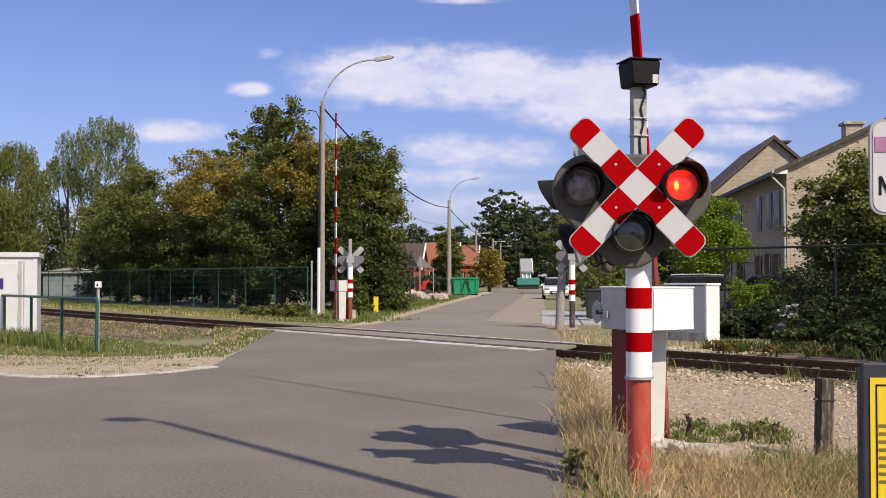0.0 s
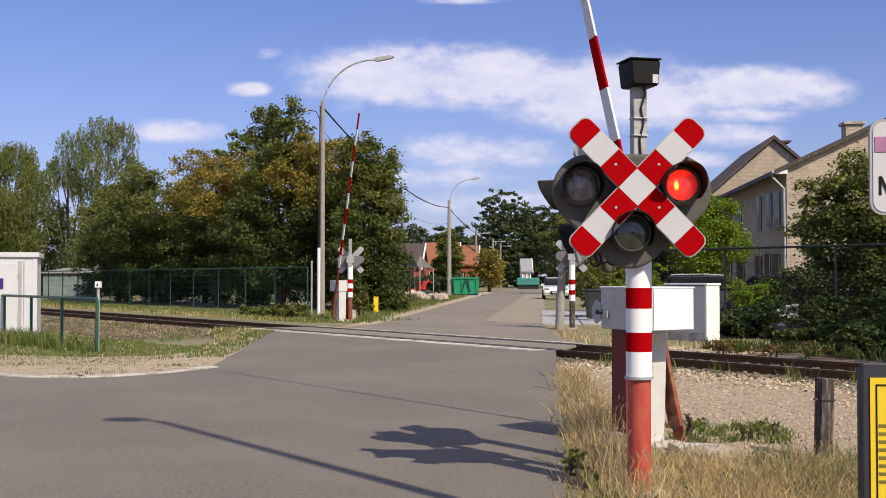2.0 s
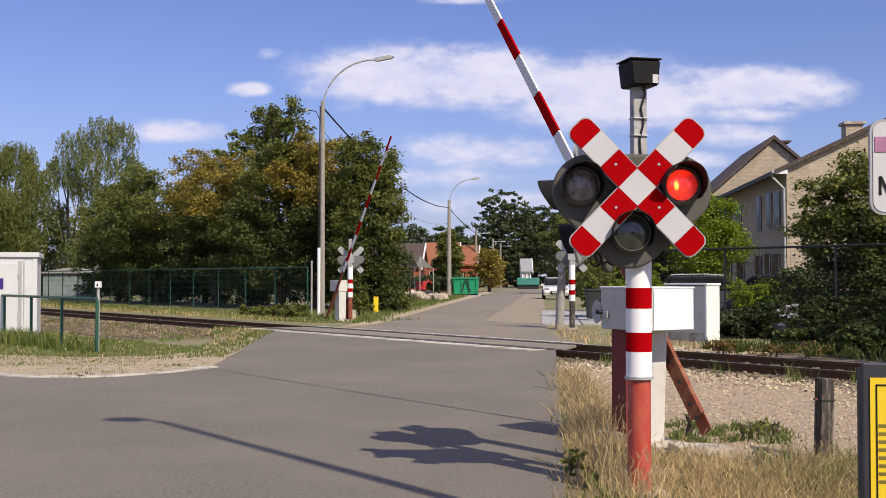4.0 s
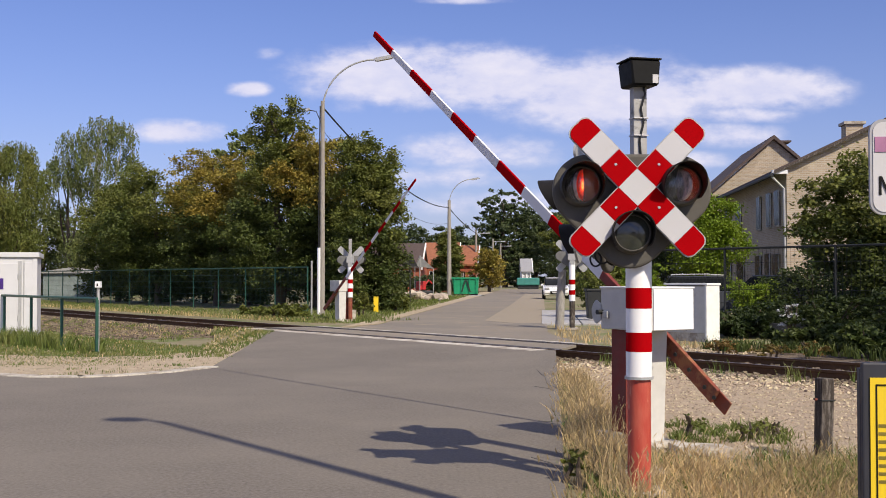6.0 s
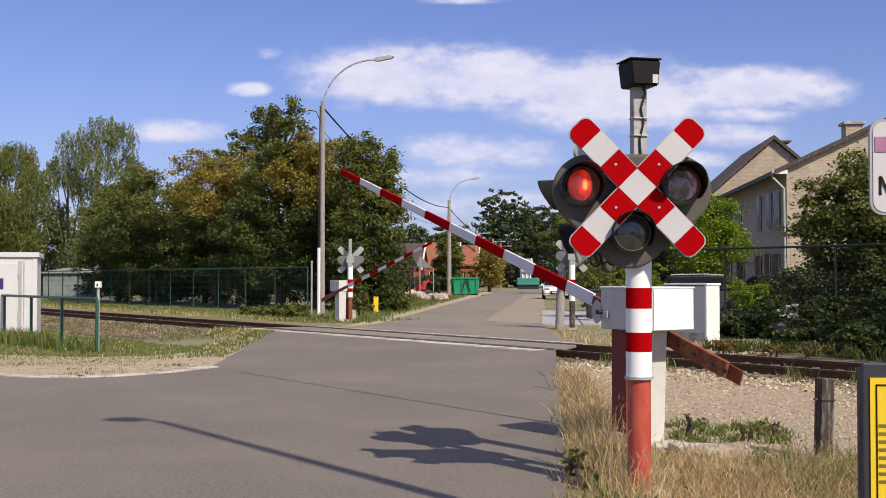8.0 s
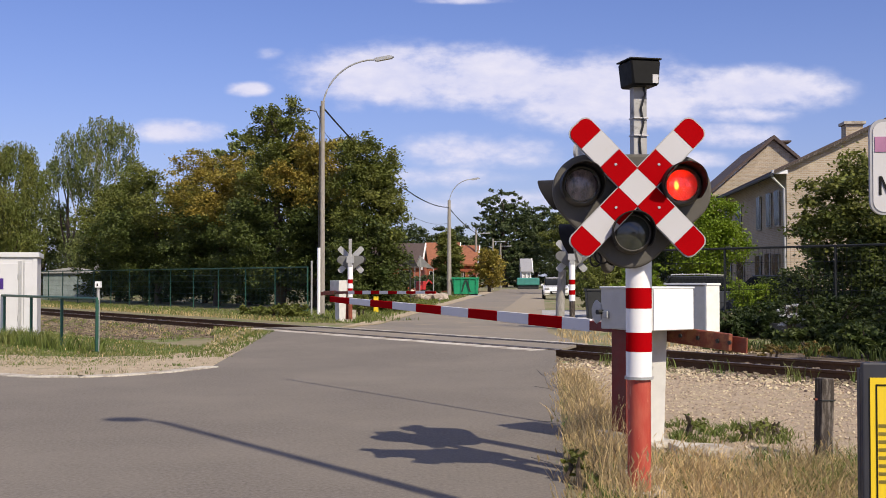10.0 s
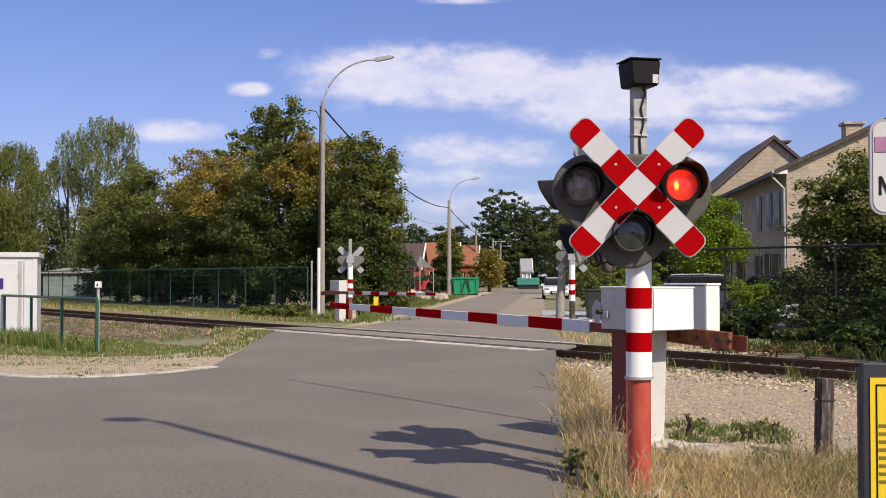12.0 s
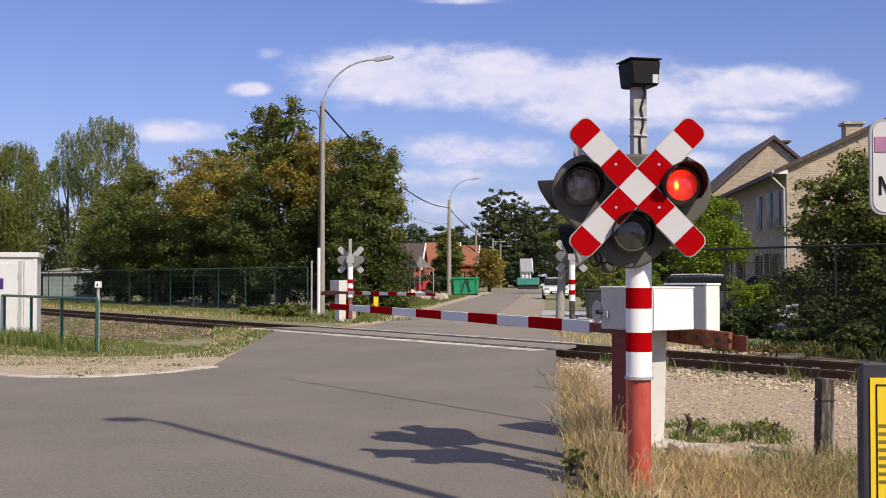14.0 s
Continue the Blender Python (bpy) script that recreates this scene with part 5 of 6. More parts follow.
    weeping(-28.0, 72, 10.8, [(-1.4, 0, 9.2, 1.7, 1.6, 1.3), (0.6, 0.3, 9.2, 1.5, 1.5, 1.1), (1.9, 0, 7.6, 1.2, 1.4, 1.2), (-2.2, 0, 6.2, 1.6, 1.5, 1.3), (0.0, -0.8, 6.2, 1.9, 1.3, 1.4), (0.8, 0.2, 4.2, 1.8, 1.4, 1.3), (-1.8, 0.2, 3.6, 1.8, 1.4, 1.2)],
            [(-1.4, 0, 8.0), (0.7, 0.2, 8.0), (1.5, 0, 6.0)], "leaf_mid", "bark", "dense drooping willow by the railway", 32, 1700, 2.0, 0.075, "tree")
    tree(-22.3, 80, 9.4, 1.5, 0.13, "leaf_birch", "slim birch beside the wood", 31, 3200, 0.085, 0.35, bark="birch_bark", droop=0.6, lobes=10)
    tree(-34.5, 90, 9.0, 3.4, 0.3, "leaf_birch", "distant tree beyond the railway", 34, 11000, 0.136, 0.1)
    tree(-30, 98, 5.6, 4.5, 0.3, "leaf_birch", "distant bushy tree past the birches", 35, 11000, 0.149, 0.02)
    tree(-24, 100, 5.8, 4.5, 0.3, "leaf_birch", "distant low bushy tree", 36, 11000, 0.149, 0.02)
    # along the far street
    tree(1.0, 155, 8.6, 4.0, 0.3, "leaf_far", "far rounded tree by the street", 41, 14900, 0.19, 0.05)
    tree(-5.0, 150, 8.6, 5.0, 0.3, "leaf_far", "far wood edge tree", 42, 14900, 0.19, 0.05)
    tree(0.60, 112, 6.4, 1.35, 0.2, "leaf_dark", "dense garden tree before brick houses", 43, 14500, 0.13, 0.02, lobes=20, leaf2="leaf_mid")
    tree(5.0, 122, 4.6, 1.9, 0.2, "leaf_olive", "small yellowing street tree", 44, 6600, 0.124, 0.12)
    tree(10.0, 182, 15.5, 5.2, 0.5, "leaf_far", "tall dark street tree", 45, 14900, 0.26, 0.05, lobes=30)
    tree(15.5, 190, 14.0, 5.2, 0.5, "leaf_far", "large dark tree shading the street", 46, 14900, 0.26, 0.05, lobes=30)
    tree(20.5, 175, 13.5, 5.0, 0.5, "leaf_far", "large dark tree beside the street", 47, 14900, 0.26, 0.05, lobes=30)
    tree(26, 185, 14.5, 5.0, 0.5, "leaf_far", "large far tree behind the houses", 48, 14900, 0.26, 0.05, lobes=30)
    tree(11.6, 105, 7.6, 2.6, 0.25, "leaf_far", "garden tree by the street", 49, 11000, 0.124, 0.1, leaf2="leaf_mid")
    tree(14.5, 250, 9.0, 6.0, 0.4, "leaf_far", "tree closing the street's end", 50, 8800, 0.248, 0.02)
    tree(32, 240, 14.0, 8.0, 0.4, "leaf_far", "large far tree behind the gardens", 51, 8800, 0.279, 0.02)
    tree(6.5, 210, 9.5, 4.0, 0.3, "leaf_far", "dark tree far down the street", 57, 7700, 0.217, 0.05)
    # right side gardens
    tree(10.75, 46, 4.9, 1.35, 0.14, "leaf_bright", "bright green young garden tree", 52, 15000, 0.075, 0.30, lobes=16)
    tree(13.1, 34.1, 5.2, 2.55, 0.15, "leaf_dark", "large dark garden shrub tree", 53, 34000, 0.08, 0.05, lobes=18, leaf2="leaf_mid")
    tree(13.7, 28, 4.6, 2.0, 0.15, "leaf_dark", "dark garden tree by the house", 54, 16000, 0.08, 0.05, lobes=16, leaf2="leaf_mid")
    # unseen tree, placed beyond the right edge to cast shade on the fence
    tree(13.6, 16.6, 7.4, 2.8, 0.2, "leaf_shade", "out-of-view tree added to shade the fence", 58, 14000, 0.12, 0.2)
    tree(9.2, 48.5, 3.3, 1.5, 0.12, "leaf_dark", "dark green garden tree behind the parked car", 56, 12000, 0.075, 0.03)
    tree(7.4, 48, 3.4, 1.5, 0.12, "leaf_mid", "green garden tree behind the hedge", 55, 6000, 0.09, 0.1)
    shrub(5.6, 41, 0.9, 1.6, 2.05, "leaf_mid", "clipped green garden hedge", 61, 6000, 0.06, "hedge")
    shrub(7.0, 39.5, 0.9, 1.4, 2.0, "leaf_bright", "green hedge beside the driveway", 62, 5000, 0.06, "hedge")
    shrub(8.93, 32.5, 0.72, 0.72, 1.52, "leaf_bright", "round yellow-green clipped bush", 63, 13000, 0.03)
    # shrubs of the shaded strip, with that shade put into their leaf colours
    i = 0
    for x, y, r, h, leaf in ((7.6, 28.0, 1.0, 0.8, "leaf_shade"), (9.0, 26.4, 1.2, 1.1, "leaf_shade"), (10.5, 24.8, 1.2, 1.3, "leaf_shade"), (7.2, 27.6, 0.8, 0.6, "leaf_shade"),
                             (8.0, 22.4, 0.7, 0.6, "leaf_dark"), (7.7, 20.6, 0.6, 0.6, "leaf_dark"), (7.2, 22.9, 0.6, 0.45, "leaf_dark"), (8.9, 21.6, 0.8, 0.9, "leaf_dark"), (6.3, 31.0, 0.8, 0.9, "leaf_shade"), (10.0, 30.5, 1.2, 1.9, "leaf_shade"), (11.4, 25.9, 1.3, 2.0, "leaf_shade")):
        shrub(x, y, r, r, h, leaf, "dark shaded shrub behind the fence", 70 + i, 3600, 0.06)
        i += 1
    shrub(8.1, 26.3, 0.35, 0.3, 1.0, "flower", "small shrub with white blossom", 90, 500, 0.03)
    for x, y, r, h in ((-5.3, 40.8, 0.6, 0.55), (-6.2, 42, 0.7, 0.45), (-3.15, 43.5, 0.42, 0.9), (-7.2, 44, 0.7, 0.4), (-2.15, 52, 0.6, 0.8), (-2.0, 49.5, 0.6, 0.7)):
        shrub(x, y, r, r, h, "leaf_mid", "green bramble at the foot of the trees", 100 + int(x * 10), 1500, 0.08)
    for x, y, h in ((5.2, 21.0, 0.3), (5.9, 20.4, 0.25), (6.6, 20.2, 0.35)):
        shrub(x, y, 0.35, 0.35, h, "leaf_rust", "low rusty-yellow weeds past the rails", 120 + int(x * 10), 500, 0.03, "weed_clump", 2)
    grass("stony_weeds", [(2.0, 9.9), (3.3, 9.9), (3.2, 11.0), (2.05, 11.2)], 1100, 0.03, 0.13, 0.007, M["grass_green"], "low green weeds on stony ground", 131, 1.3, tufts=34)
    for x, y, r, h in ((2.3, 10.3, 0.16, 0.22), (2.75, 10.1, 0.2, 0.16), (3.0, 10.4, 0.14, 0.14)):
        shrub(x, y, r, r, h, "leaf_mid", "low broad-leaved weed on stony ground", 140 + int(x * 10), 90, 0.022, "weed_clump", 3)
    shrub(0.93, 7.9, 0.1, 0.15, 0.24, "leaf_mid", "grey-green weed at the asphalt edge", 133, 150, 0.03, "weed_clump", 3)


# ---- poles and wires ----
def street_lamp(m, top, arm_x, arm_y, lamp_z, label, r0=0.17, r1=0.10, material="pole_concrete", pipe=False, head=0.75):
    t = thing("street_lamp", m, label, "street lamp", "street lamps")
    part("pole", tubed([(0, 0, -0.1), (0, 0, top * 0.5), (0, 0, top)], [r0, (r0 + r1) / 2, r1], 12), M[material], t)
    n = 12
    pts = [(arm_x * (1 - math.cos(a)) * 0.92, arm_y * (1 - math.cos(a)) * 0.92, top - 0.35 + (lamp_z - top + 0.25) * math.sin(a)) for a in (math.pi / 2 * i / n for i in range(n + 1))]
    part("arm", tubed(pts, 0.035, 8), M["grey_metal"], t)
    d = Vector((arm_x, arm_y, 0)).normalized()
    turn = math.degrees(math.atan2(d.y, d.x))
    bm = prism(bmesh.new(), [(0, -0.05), (0.1, -0.08), (head - 0.1, -0.06), (head, 0.0), (head - 0.15, 0.07), (0.1, 0.06), (0, 0.04)], -0.11, 0.11)
    part("lamp_head", bm, M["grey_metal"], t, at=pose(arm_x * 0.92, arm_y * 0.92, lamp_z - 0.1, 0, -8, turn))
    if pipe:
        part("cable_pipe", tubed([(-0.125, -0.08, 0), (-0.125, -0.08, 2.6)], 0.065, 10), M["white_paint"], t)
        part("riser_cable", tubed([(-0.125, -0.08, 2.6), (-0.13, -0.06, 4.0), (-0.11, -0.06, 6.5), (-0.09, -0.06, 8.1)], 0.022, 8), M["wire"], t)
        part("stay", tubed([(-0.42, 0.1, 0), (-0.42, 0.1, 2.1)], 0.035, 8), M["grey_metal"], t)
        part("bracket", tubed([(-0.55, 0, 7.95), (-0.25, 0, 7.9), (-0.08, 0, 7.5)], 0.02, 6), M["wire"], t)
        part("insulator", tubed([(-0.65, 0, 7.93), (-0.5, 0, 8.0)], 0.06, 8), M["grey_metal"], t)
    return t


def wire(p, q, sag, r, label):
    n = 20
    p, q = Vector(p), Vector(q)
    pts = [p.lerp(q, i / n) - Vector((0, 0, sag * 4 * (i / n) * (1 - i / n))) for i in range(n + 1)]
    tagged(part("overhead_cable", tubed(pts, r, 6), M["wire"]), label, "cable")


def poles():
    street_lamp(pose(-4.67, 43.7, 0), 8.3, 2.2, -0.1, 10.0, "concrete street lamp pole with curved arm and cable pipe", 0.11, 0.075, pipe=True)
    street_lamp(pose(0.52, 95, 0), 8.0, 2.0, -0.1, 9.85, "concrete street lamp pole with curved arm down the street", 0.2, 0.13)
    street_lamp(pose(2.96, 3.32, 0), 9.05, -0.12, 0.0, 9.35, "tall street lamp behind the crossing signal", 0.09, 0.05, "grey_metal", head=0.36)
    for x, y, h in ((3.75, 128, 6.9), (6.4, 145, 6.5), (8.4, 165, 6.5)):
        t = thing("utility_pole", pose(x, y, 0), "weathered utility pole along the street", "pole")
        part("pole", tubed([(0, 0, -0.1), (0, 0, h)], [0.17, 0.11], 8), M["pole_concrete"], t)
        part("crossarm", boxed(-0.05, 1.0, -0.03, 0.03, h - 0.4, h - 0.34), M["grey_metal"], t)
        part("lamp_head", boxed(1.0, 1.6, -0.1, 0.1, h - 0.42, h - 0.30, 0.02), M["grey_metal"], t)
    wire((-4.70, 43.7, 8.1), (0.5, 95, 7.4), 1.0, 0.035, "black overhead cable between the lamp poles")
    wire((-4.70, 43.7, 7.2), (0.5, 95, 6.1), 1.3, 0.012, "thin overhead wire between the lamp poles")
    wire((0.5, 95, 7.4), (3.75, 128, 6.6), 0.3, 0.03, "overhead cable down the street")
    wire((0.5, 95, 7.3), (6.4, 145, 6.2), 0.5, 0.02, "thin overhead cable down the street")
    t = thing("marker_bollard", pose(-2.8, 47.2, 0), "yellow plastic marker post by the verge", "marker")
    part("body", boxed(-0.1, 0.1, -0.05, 0.05, 0, 0.62, 0.02), M["yellow"], t)
    part("cap", boxed(-0.11, 0.11, -0.06, 0.06, 0.62, 0.66, 0.01), M["yellow"], t)
    t = thing("grey_post", pose(3.36, 32.6, 0, 0, 2), "weathered grey post standing by the far signal", "post")
    part("shaft", tubed([(0, 0, -0.1), (0, 0, 0.9), (0.03, 0, 1.68)], [0.13, 0.125, 0.11], 12), M["grey_wood"], t, smooth=True)
    t = thing("wooden_post", pose(3.05, 9.1, 0, 0, 1.5, 12), "short dark weathered wooden post", "post")
    bm = boxed(-0.056, 0.056, -0.06, 0.06, -0.1, 0.62, 0.018)
    part("shaft", bm, M["dark_wood"], t)
    part("wire_band", boxed(-0.062, 0.062, -0.066, 0.066, 0.44, 0.452, 0.003), M["dark_metal"], t)
    part("nail", tubed([(-0.075, -0.02, 0.45), (-0.095, -0.02, 0.45)], 0.01, 6), M["rust_red"], t)
    t = thing("give_way_sign", pose(-1.75, 60, 0), "triangular road sign seen from its dark back", "road sign")
    part("pole", tubed([(0, 0, -0.1), (0, 0, 2.8)], 0.04, 8), M["dark_metal"], t)
    part("plate", prism(bmesh.new(), [(-0.42, 2.05), (0.42, 2.05), (0.04, 2.78), (-0.04, 2.78)], -0.03, -0.01), M["dark_metal"], t)


# ---- right-hand cabinets and signs ----
def cabinet():
    t = thing("trackside_cabinet", pose(6.02, 25.75, 0, 0, 0, TRACK_TURN - 180), "grey and white trackside cabinet with peeling paint", "cabinet")
    part("plinth", boxed(-1.22, -0.02, 0.02, 0.40, -0.05, 0.16, 0.01), M["concrete"], t)
    part("body", boxed(-1.25, -0.06, 0.0, 0.42, 0.16, 1.24, 0.012), M["plinth_grey"], t)
    part("side_panel", boxed(-0.056, 0.0, -0.03, 0.43, 0.0, 1.26, 0.012), M["old_white"], t)
    part("lid", boxed(-1.28, 0.02, -0.04, 0.45, 1.262, 1.31, 0.01), M["old_white"], t)
    part("door_seam", boxed(-0.635, -0.625, -0.004, 0.002, 0.2, 1.2), M["dark_metal"], t)
    part("handle", boxed(-0.59, -0.56, -0.03, 0.0, 0.66, 0.78, 0.005), M["dark_metal"], t)


def signs():
    # notice board standing close to the road
    t = thing("notice_board", pose(1.46, 4.0, 0, 0, 0, -4), "yellow printed notice on a dark board", "notice board")
    part("board", boxed(0.02, 0.62, 0.0, 0.03, 0.05, 1.122, 0.006), M["sign_dark"], t)
    part("leg", boxed(0.02, 0.062, 0.03, 0.07, -0.1, 1.10, 0.004), M["sign_dark"], t)
    part("leg", boxed(0.575, 0.62, 0.03, 0.07, -0.1, 1.10, 0.004), M["sign_dark"], t)
    s = part("notice_sheet", boxed(0.045, 0.575, -0.006, -0.001, 0.2, 1.07), M["yellow"], t)
    part("border_line", boxed(0.064, 0.069, -0.0085, -0.0065, 0.25, 1.045), M["black"], s)
    part("border_line", boxed(0.064, 0.56, -0.0085, -0.0065, 1.042, 1.047), M["black"], s)
    rng = random.Random(2)
    for z in np.arange(0.28, 0.90, 0.028):
        if 0.62 < z < 0.70:
            continue
        part("text_bar", boxed(0.073, 0.073 + rng.uniform(0.25, 0.46), -0.008, -0.0065, float(z), float(z) + 0.011), M["dim_ink"], s)
    # white sign plate higher up on its own tube
    t = thing("white_sign", pose(1.515, 4.0, 0, 0, 0, -3), "white rounded sign plate with grey edge and dark letters", "sign")
    part("pole", tubed([(0.33, 0.05, -0.1), (0.33, 0.05, 2.1)], 0.03, 12), M["grey_metal"], t)

    def rounded(x0, x1, z0, z1, r):
        return arc(x1 - r, z1 - r, r, 0, 90, 6) + arc(x0 + r, z1 - r, r, 90, 180, 6) + arc(x0 + r, z0 + r, r, 180, 270, 6) + arc(x1 - r, z0 + r, r, 270, 360, 6)
    p = part("plate", prism(bmesh.new(), rounded(0.0, 0.66, 1.645, 1.985, 0.045), 0.0, 0.016), M["sign_grey"], t)
    f = part("face", prism(bmesh.new(), rounded(0.010, 0.65, 1.655, 1.975, 0.038), -0.003, -0.0005), M["white"], p)
    part("logo_band", boxed(0.016, 0.3, -0.006, -0.0035, 1.868, 1.922), M["mauve"], f)
    stroke = 0.008
    part("letter", boxed(0.030, 0.030 + stroke, -0.006, -0.0035, 1.716, 1.782), M["black"], f)
    part("letter", prism(bmesh.new(), [(0.030, 1.782), (0.040, 1.782), (0.068, 1.716), (0.058, 1.716)], -0.0064, -0.0062), M["black"], f)
    part("letter", boxed(0.060, 0.060 + stroke, -0.006, -0.0035, 1.716, 1.782), M["black"], f)
    part("letter_bar", boxed(0.080, 0.32, -0.006, -0.0035, 1.716, 1.782), M["black"], f)


M["dim_ink"] = mat("faded_ink", (0.22, 0.17, 0.02), 0.6, scale=30)


# ---- houses, vehicles, clutter of the far street ----
def wall_grid(bm, width, height, y0, y1, holes):
    """A wall in x and z with rectangular openings through it."""
    xs = sorted({0.0, width, *[h[0] for h in holes], *[h[1] for h in holes]})
    zs = sorted({0.0, height, *[h[2] for h in holes], *[h[3] for h in holes]})
    for x0, x1 in zip(xs, xs[1:]):
        run = None
        for z0, z1 in zip(zs, zs[1:]):
            cx, cz = (x0 + x1) / 2, (z0 + z1) / 2
            if any(a < cx < b and c < cz < d for a, b, c, d in holes):
                if run:
                    box(bm, x0, x1, y0, y1, *run)
                run = None
            else:
                run = (run[0], z1) if run else (z0, z1)
        if run:
            box(bm, x0, x1, y0, y1, *run)
    return bm


def add_window(t, x0, x1, z0, z1, y, frame_mat="white_paint", cross=True, m=None):
    w = part("window", boxed(x0, x1, y + 0.10, y + 0.115, z0, z1), M["window_glass"], t, at=m)
    fr = bmesh.new()
    b = 0.045
    box(fr, x0, x0 + b, y + 0.05, y + 0.10, z0, z1)
    box(fr, x1 - b, x1, y + 0.05, y + 0.10, z0, z1)
    box(fr, x0 + b, x1 - b, y + 0.05, y + 0.10, z0, z0 + b)
    box(fr, x0 + b, x1 - b, y + 0.05, y + 0.10, z1 - b, z1)
    if cross:
        xm = (x0 + x1) / 2
        box(fr, xm - 0.03, xm + 0.03, y + 0.05, y + 0.10, z0 + b, z1 - b)
    part("window_frame", fr, M[frame_mat], w)
    part("window_sill", boxed(x0 - 0.06, x1 + 0.06, y - 0.05, y + 0.1, z0 - 0.07, z0 - 0.005), M["concrete"], w)
    return w


def brick_house():
    """Buff brick house whose long side runs along the street; its gable looks over the railway."""
    t = thing("brick_house", pose(13.95, 46, 0, 0, 0, -5), "two-storey buff brick house with dark tiled roof", "house")
    L, W, E, S = 17.0, 9.6, 5.9, 0.47
    # long side: x runs back along the house
    side = pose(0, 0, 0, 0, 0, 90)
    holes = [(1.0, 2.1, 0.95, 2.45), (2.9, 3.8, 0.5, 2.5), (5.0, 6.0, 0.95, 2.45), (9.2, 11.0, 0.2, 2.4), (13.0, 14.2, 0.95, 2.45),
             (0.9, 1.75, 3.65, 5.1), (2.6, 3.45, 3.65, 5.1), (4.9, 5.7, 3.65, 5.1), (10.0, 11.3, 3.65, 5.1), (13.4, 14.4, 3.65, 5.1)]
    part("wall", wall_grid(bmesh.new(), L, E, -0.3, 0.0, holes), M["brick_yellow"], t, at=side)
    for a, b, c, d in holes:
        add_window(t, a, b, c, d, 0, m=side @ pose(0, 0, 0, 0, 0, 0))
    part("inner_wall", boxed(0.3, 0.5, 0.31, L, 0, E - 0.1), M["grey_box"], t)
    ridge = E + S * W / 2
    part("gable_wall", prism(bmesh.new(), [(0, 0), (W, 0), (W, E), (W / 2, ridge), (0, E)], -0.3, 0.0), M["brick_yellow"], t)
    part("back_wall", prism(bmesh.new(), [(0, 0), (W, 0), (W, E), (W / 2, ridge), (0, E)], L, L + 0.3), M["brick_yellow"], t)
    for sgn in (0, 1):
        def sx(x):
            return x if not sgn else W - x
        bm = prism(bmesh.new(), [(sx(-0.55), E - 0.55 * S + 0.06), (sx(W / 2), ridge + 0.06), (sx(W / 2), ridge + 0.15), (sx(-0.55), E - 0.55 * S + 0.14)], -0.55, L + 0.5)
        part("roof", bm, M["roof_tile"], t)
    part("barge_board", prism(bmesh.new(), [(-0.55, E - 0.55 * S - 0.02), (W / 2, ridge - 0.02), (W / 2, ridge + 0.07), (-0.55, E - 0.55 * S + 0.08)], -0.60, -0.553), M["dark_wood"], t)
    part("gutter", tubed([(-0.62, -0.55, E - 0.3), (-0.62, L, E - 0.3)], 0.08, 8), M["dark_metal"], t)
    part("downpipe", tubed([(-0.62, -0.4, E - 0.35), (-0.12, -0.36, E - 0.85), (-0.08, -0.36, 0)], 0.05, 8), M["grey_metal"], t)
    part("eaves_board", boxed(-0.6, 0.0, -0.54, -0.3, E - 0.26, E - 0.1), M["white_paint"], t)
    ch = part("chimney", boxed(3.75, 4.5, 5.0, 5.8, ridge - 0.9, ridge + 0.2), M["brick_yellow"], t)
    part("chimney_cap", boxed(3.65, 4.6, 4.9, 5.9, ridge + 0.2, ridge + 0.32), M["concrete"], ch)

    t = thing("brick_house", pose(15.38, 64.5, 0, 0, 0, -5), "brick house behind with steep gable roof", "house")
    W, E, S, L = 6.9, 6.3, 0.87, 10
    ridge = E + S * W / 2
    part("gable_wall", prism(bmesh.new(), [(0, 0), (W, 0), (W, E), (W / 2, ridge), (0, E)], 0.0, 0.3), M["brick_yellow"], t)
    part("side_wall", boxed(0.0, 0.3, 0.31, L, 0, E), M["brick_yellow"], t)
    part("side_wall", boxed(W - 0.3, W, 0.31, L, 0, E), M["brick_yellow"], t)
    for sgn in (0, 1):
        def sx(x):
            return x if not sgn else W - x
        part("roof", prism(bmesh.new(), [(sx(-0.4), E - 0.4 * S + 0.04), (sx(W / 2), ridge + 0.04), (sx(W / 2), ridge + 0.26), (sx(-0.4), E - 0.4 * S + 0.24)], -0.3, L + 0.3), M["roof_tile"], t)
    ch = part("chimney", boxed(W / 2 + 0.5, W / 2 + 1.3, 3, 3.8, ridge - 1.2, ridge + 0.2), M["brick_yellow"], t)
    part("chimney_cap", boxed(W / 2 + 0.2, W / 2 + 1.6, 2.7, 4.1, ridge + 0.2, ridge + 0.3), M["roof_tile"], ch)


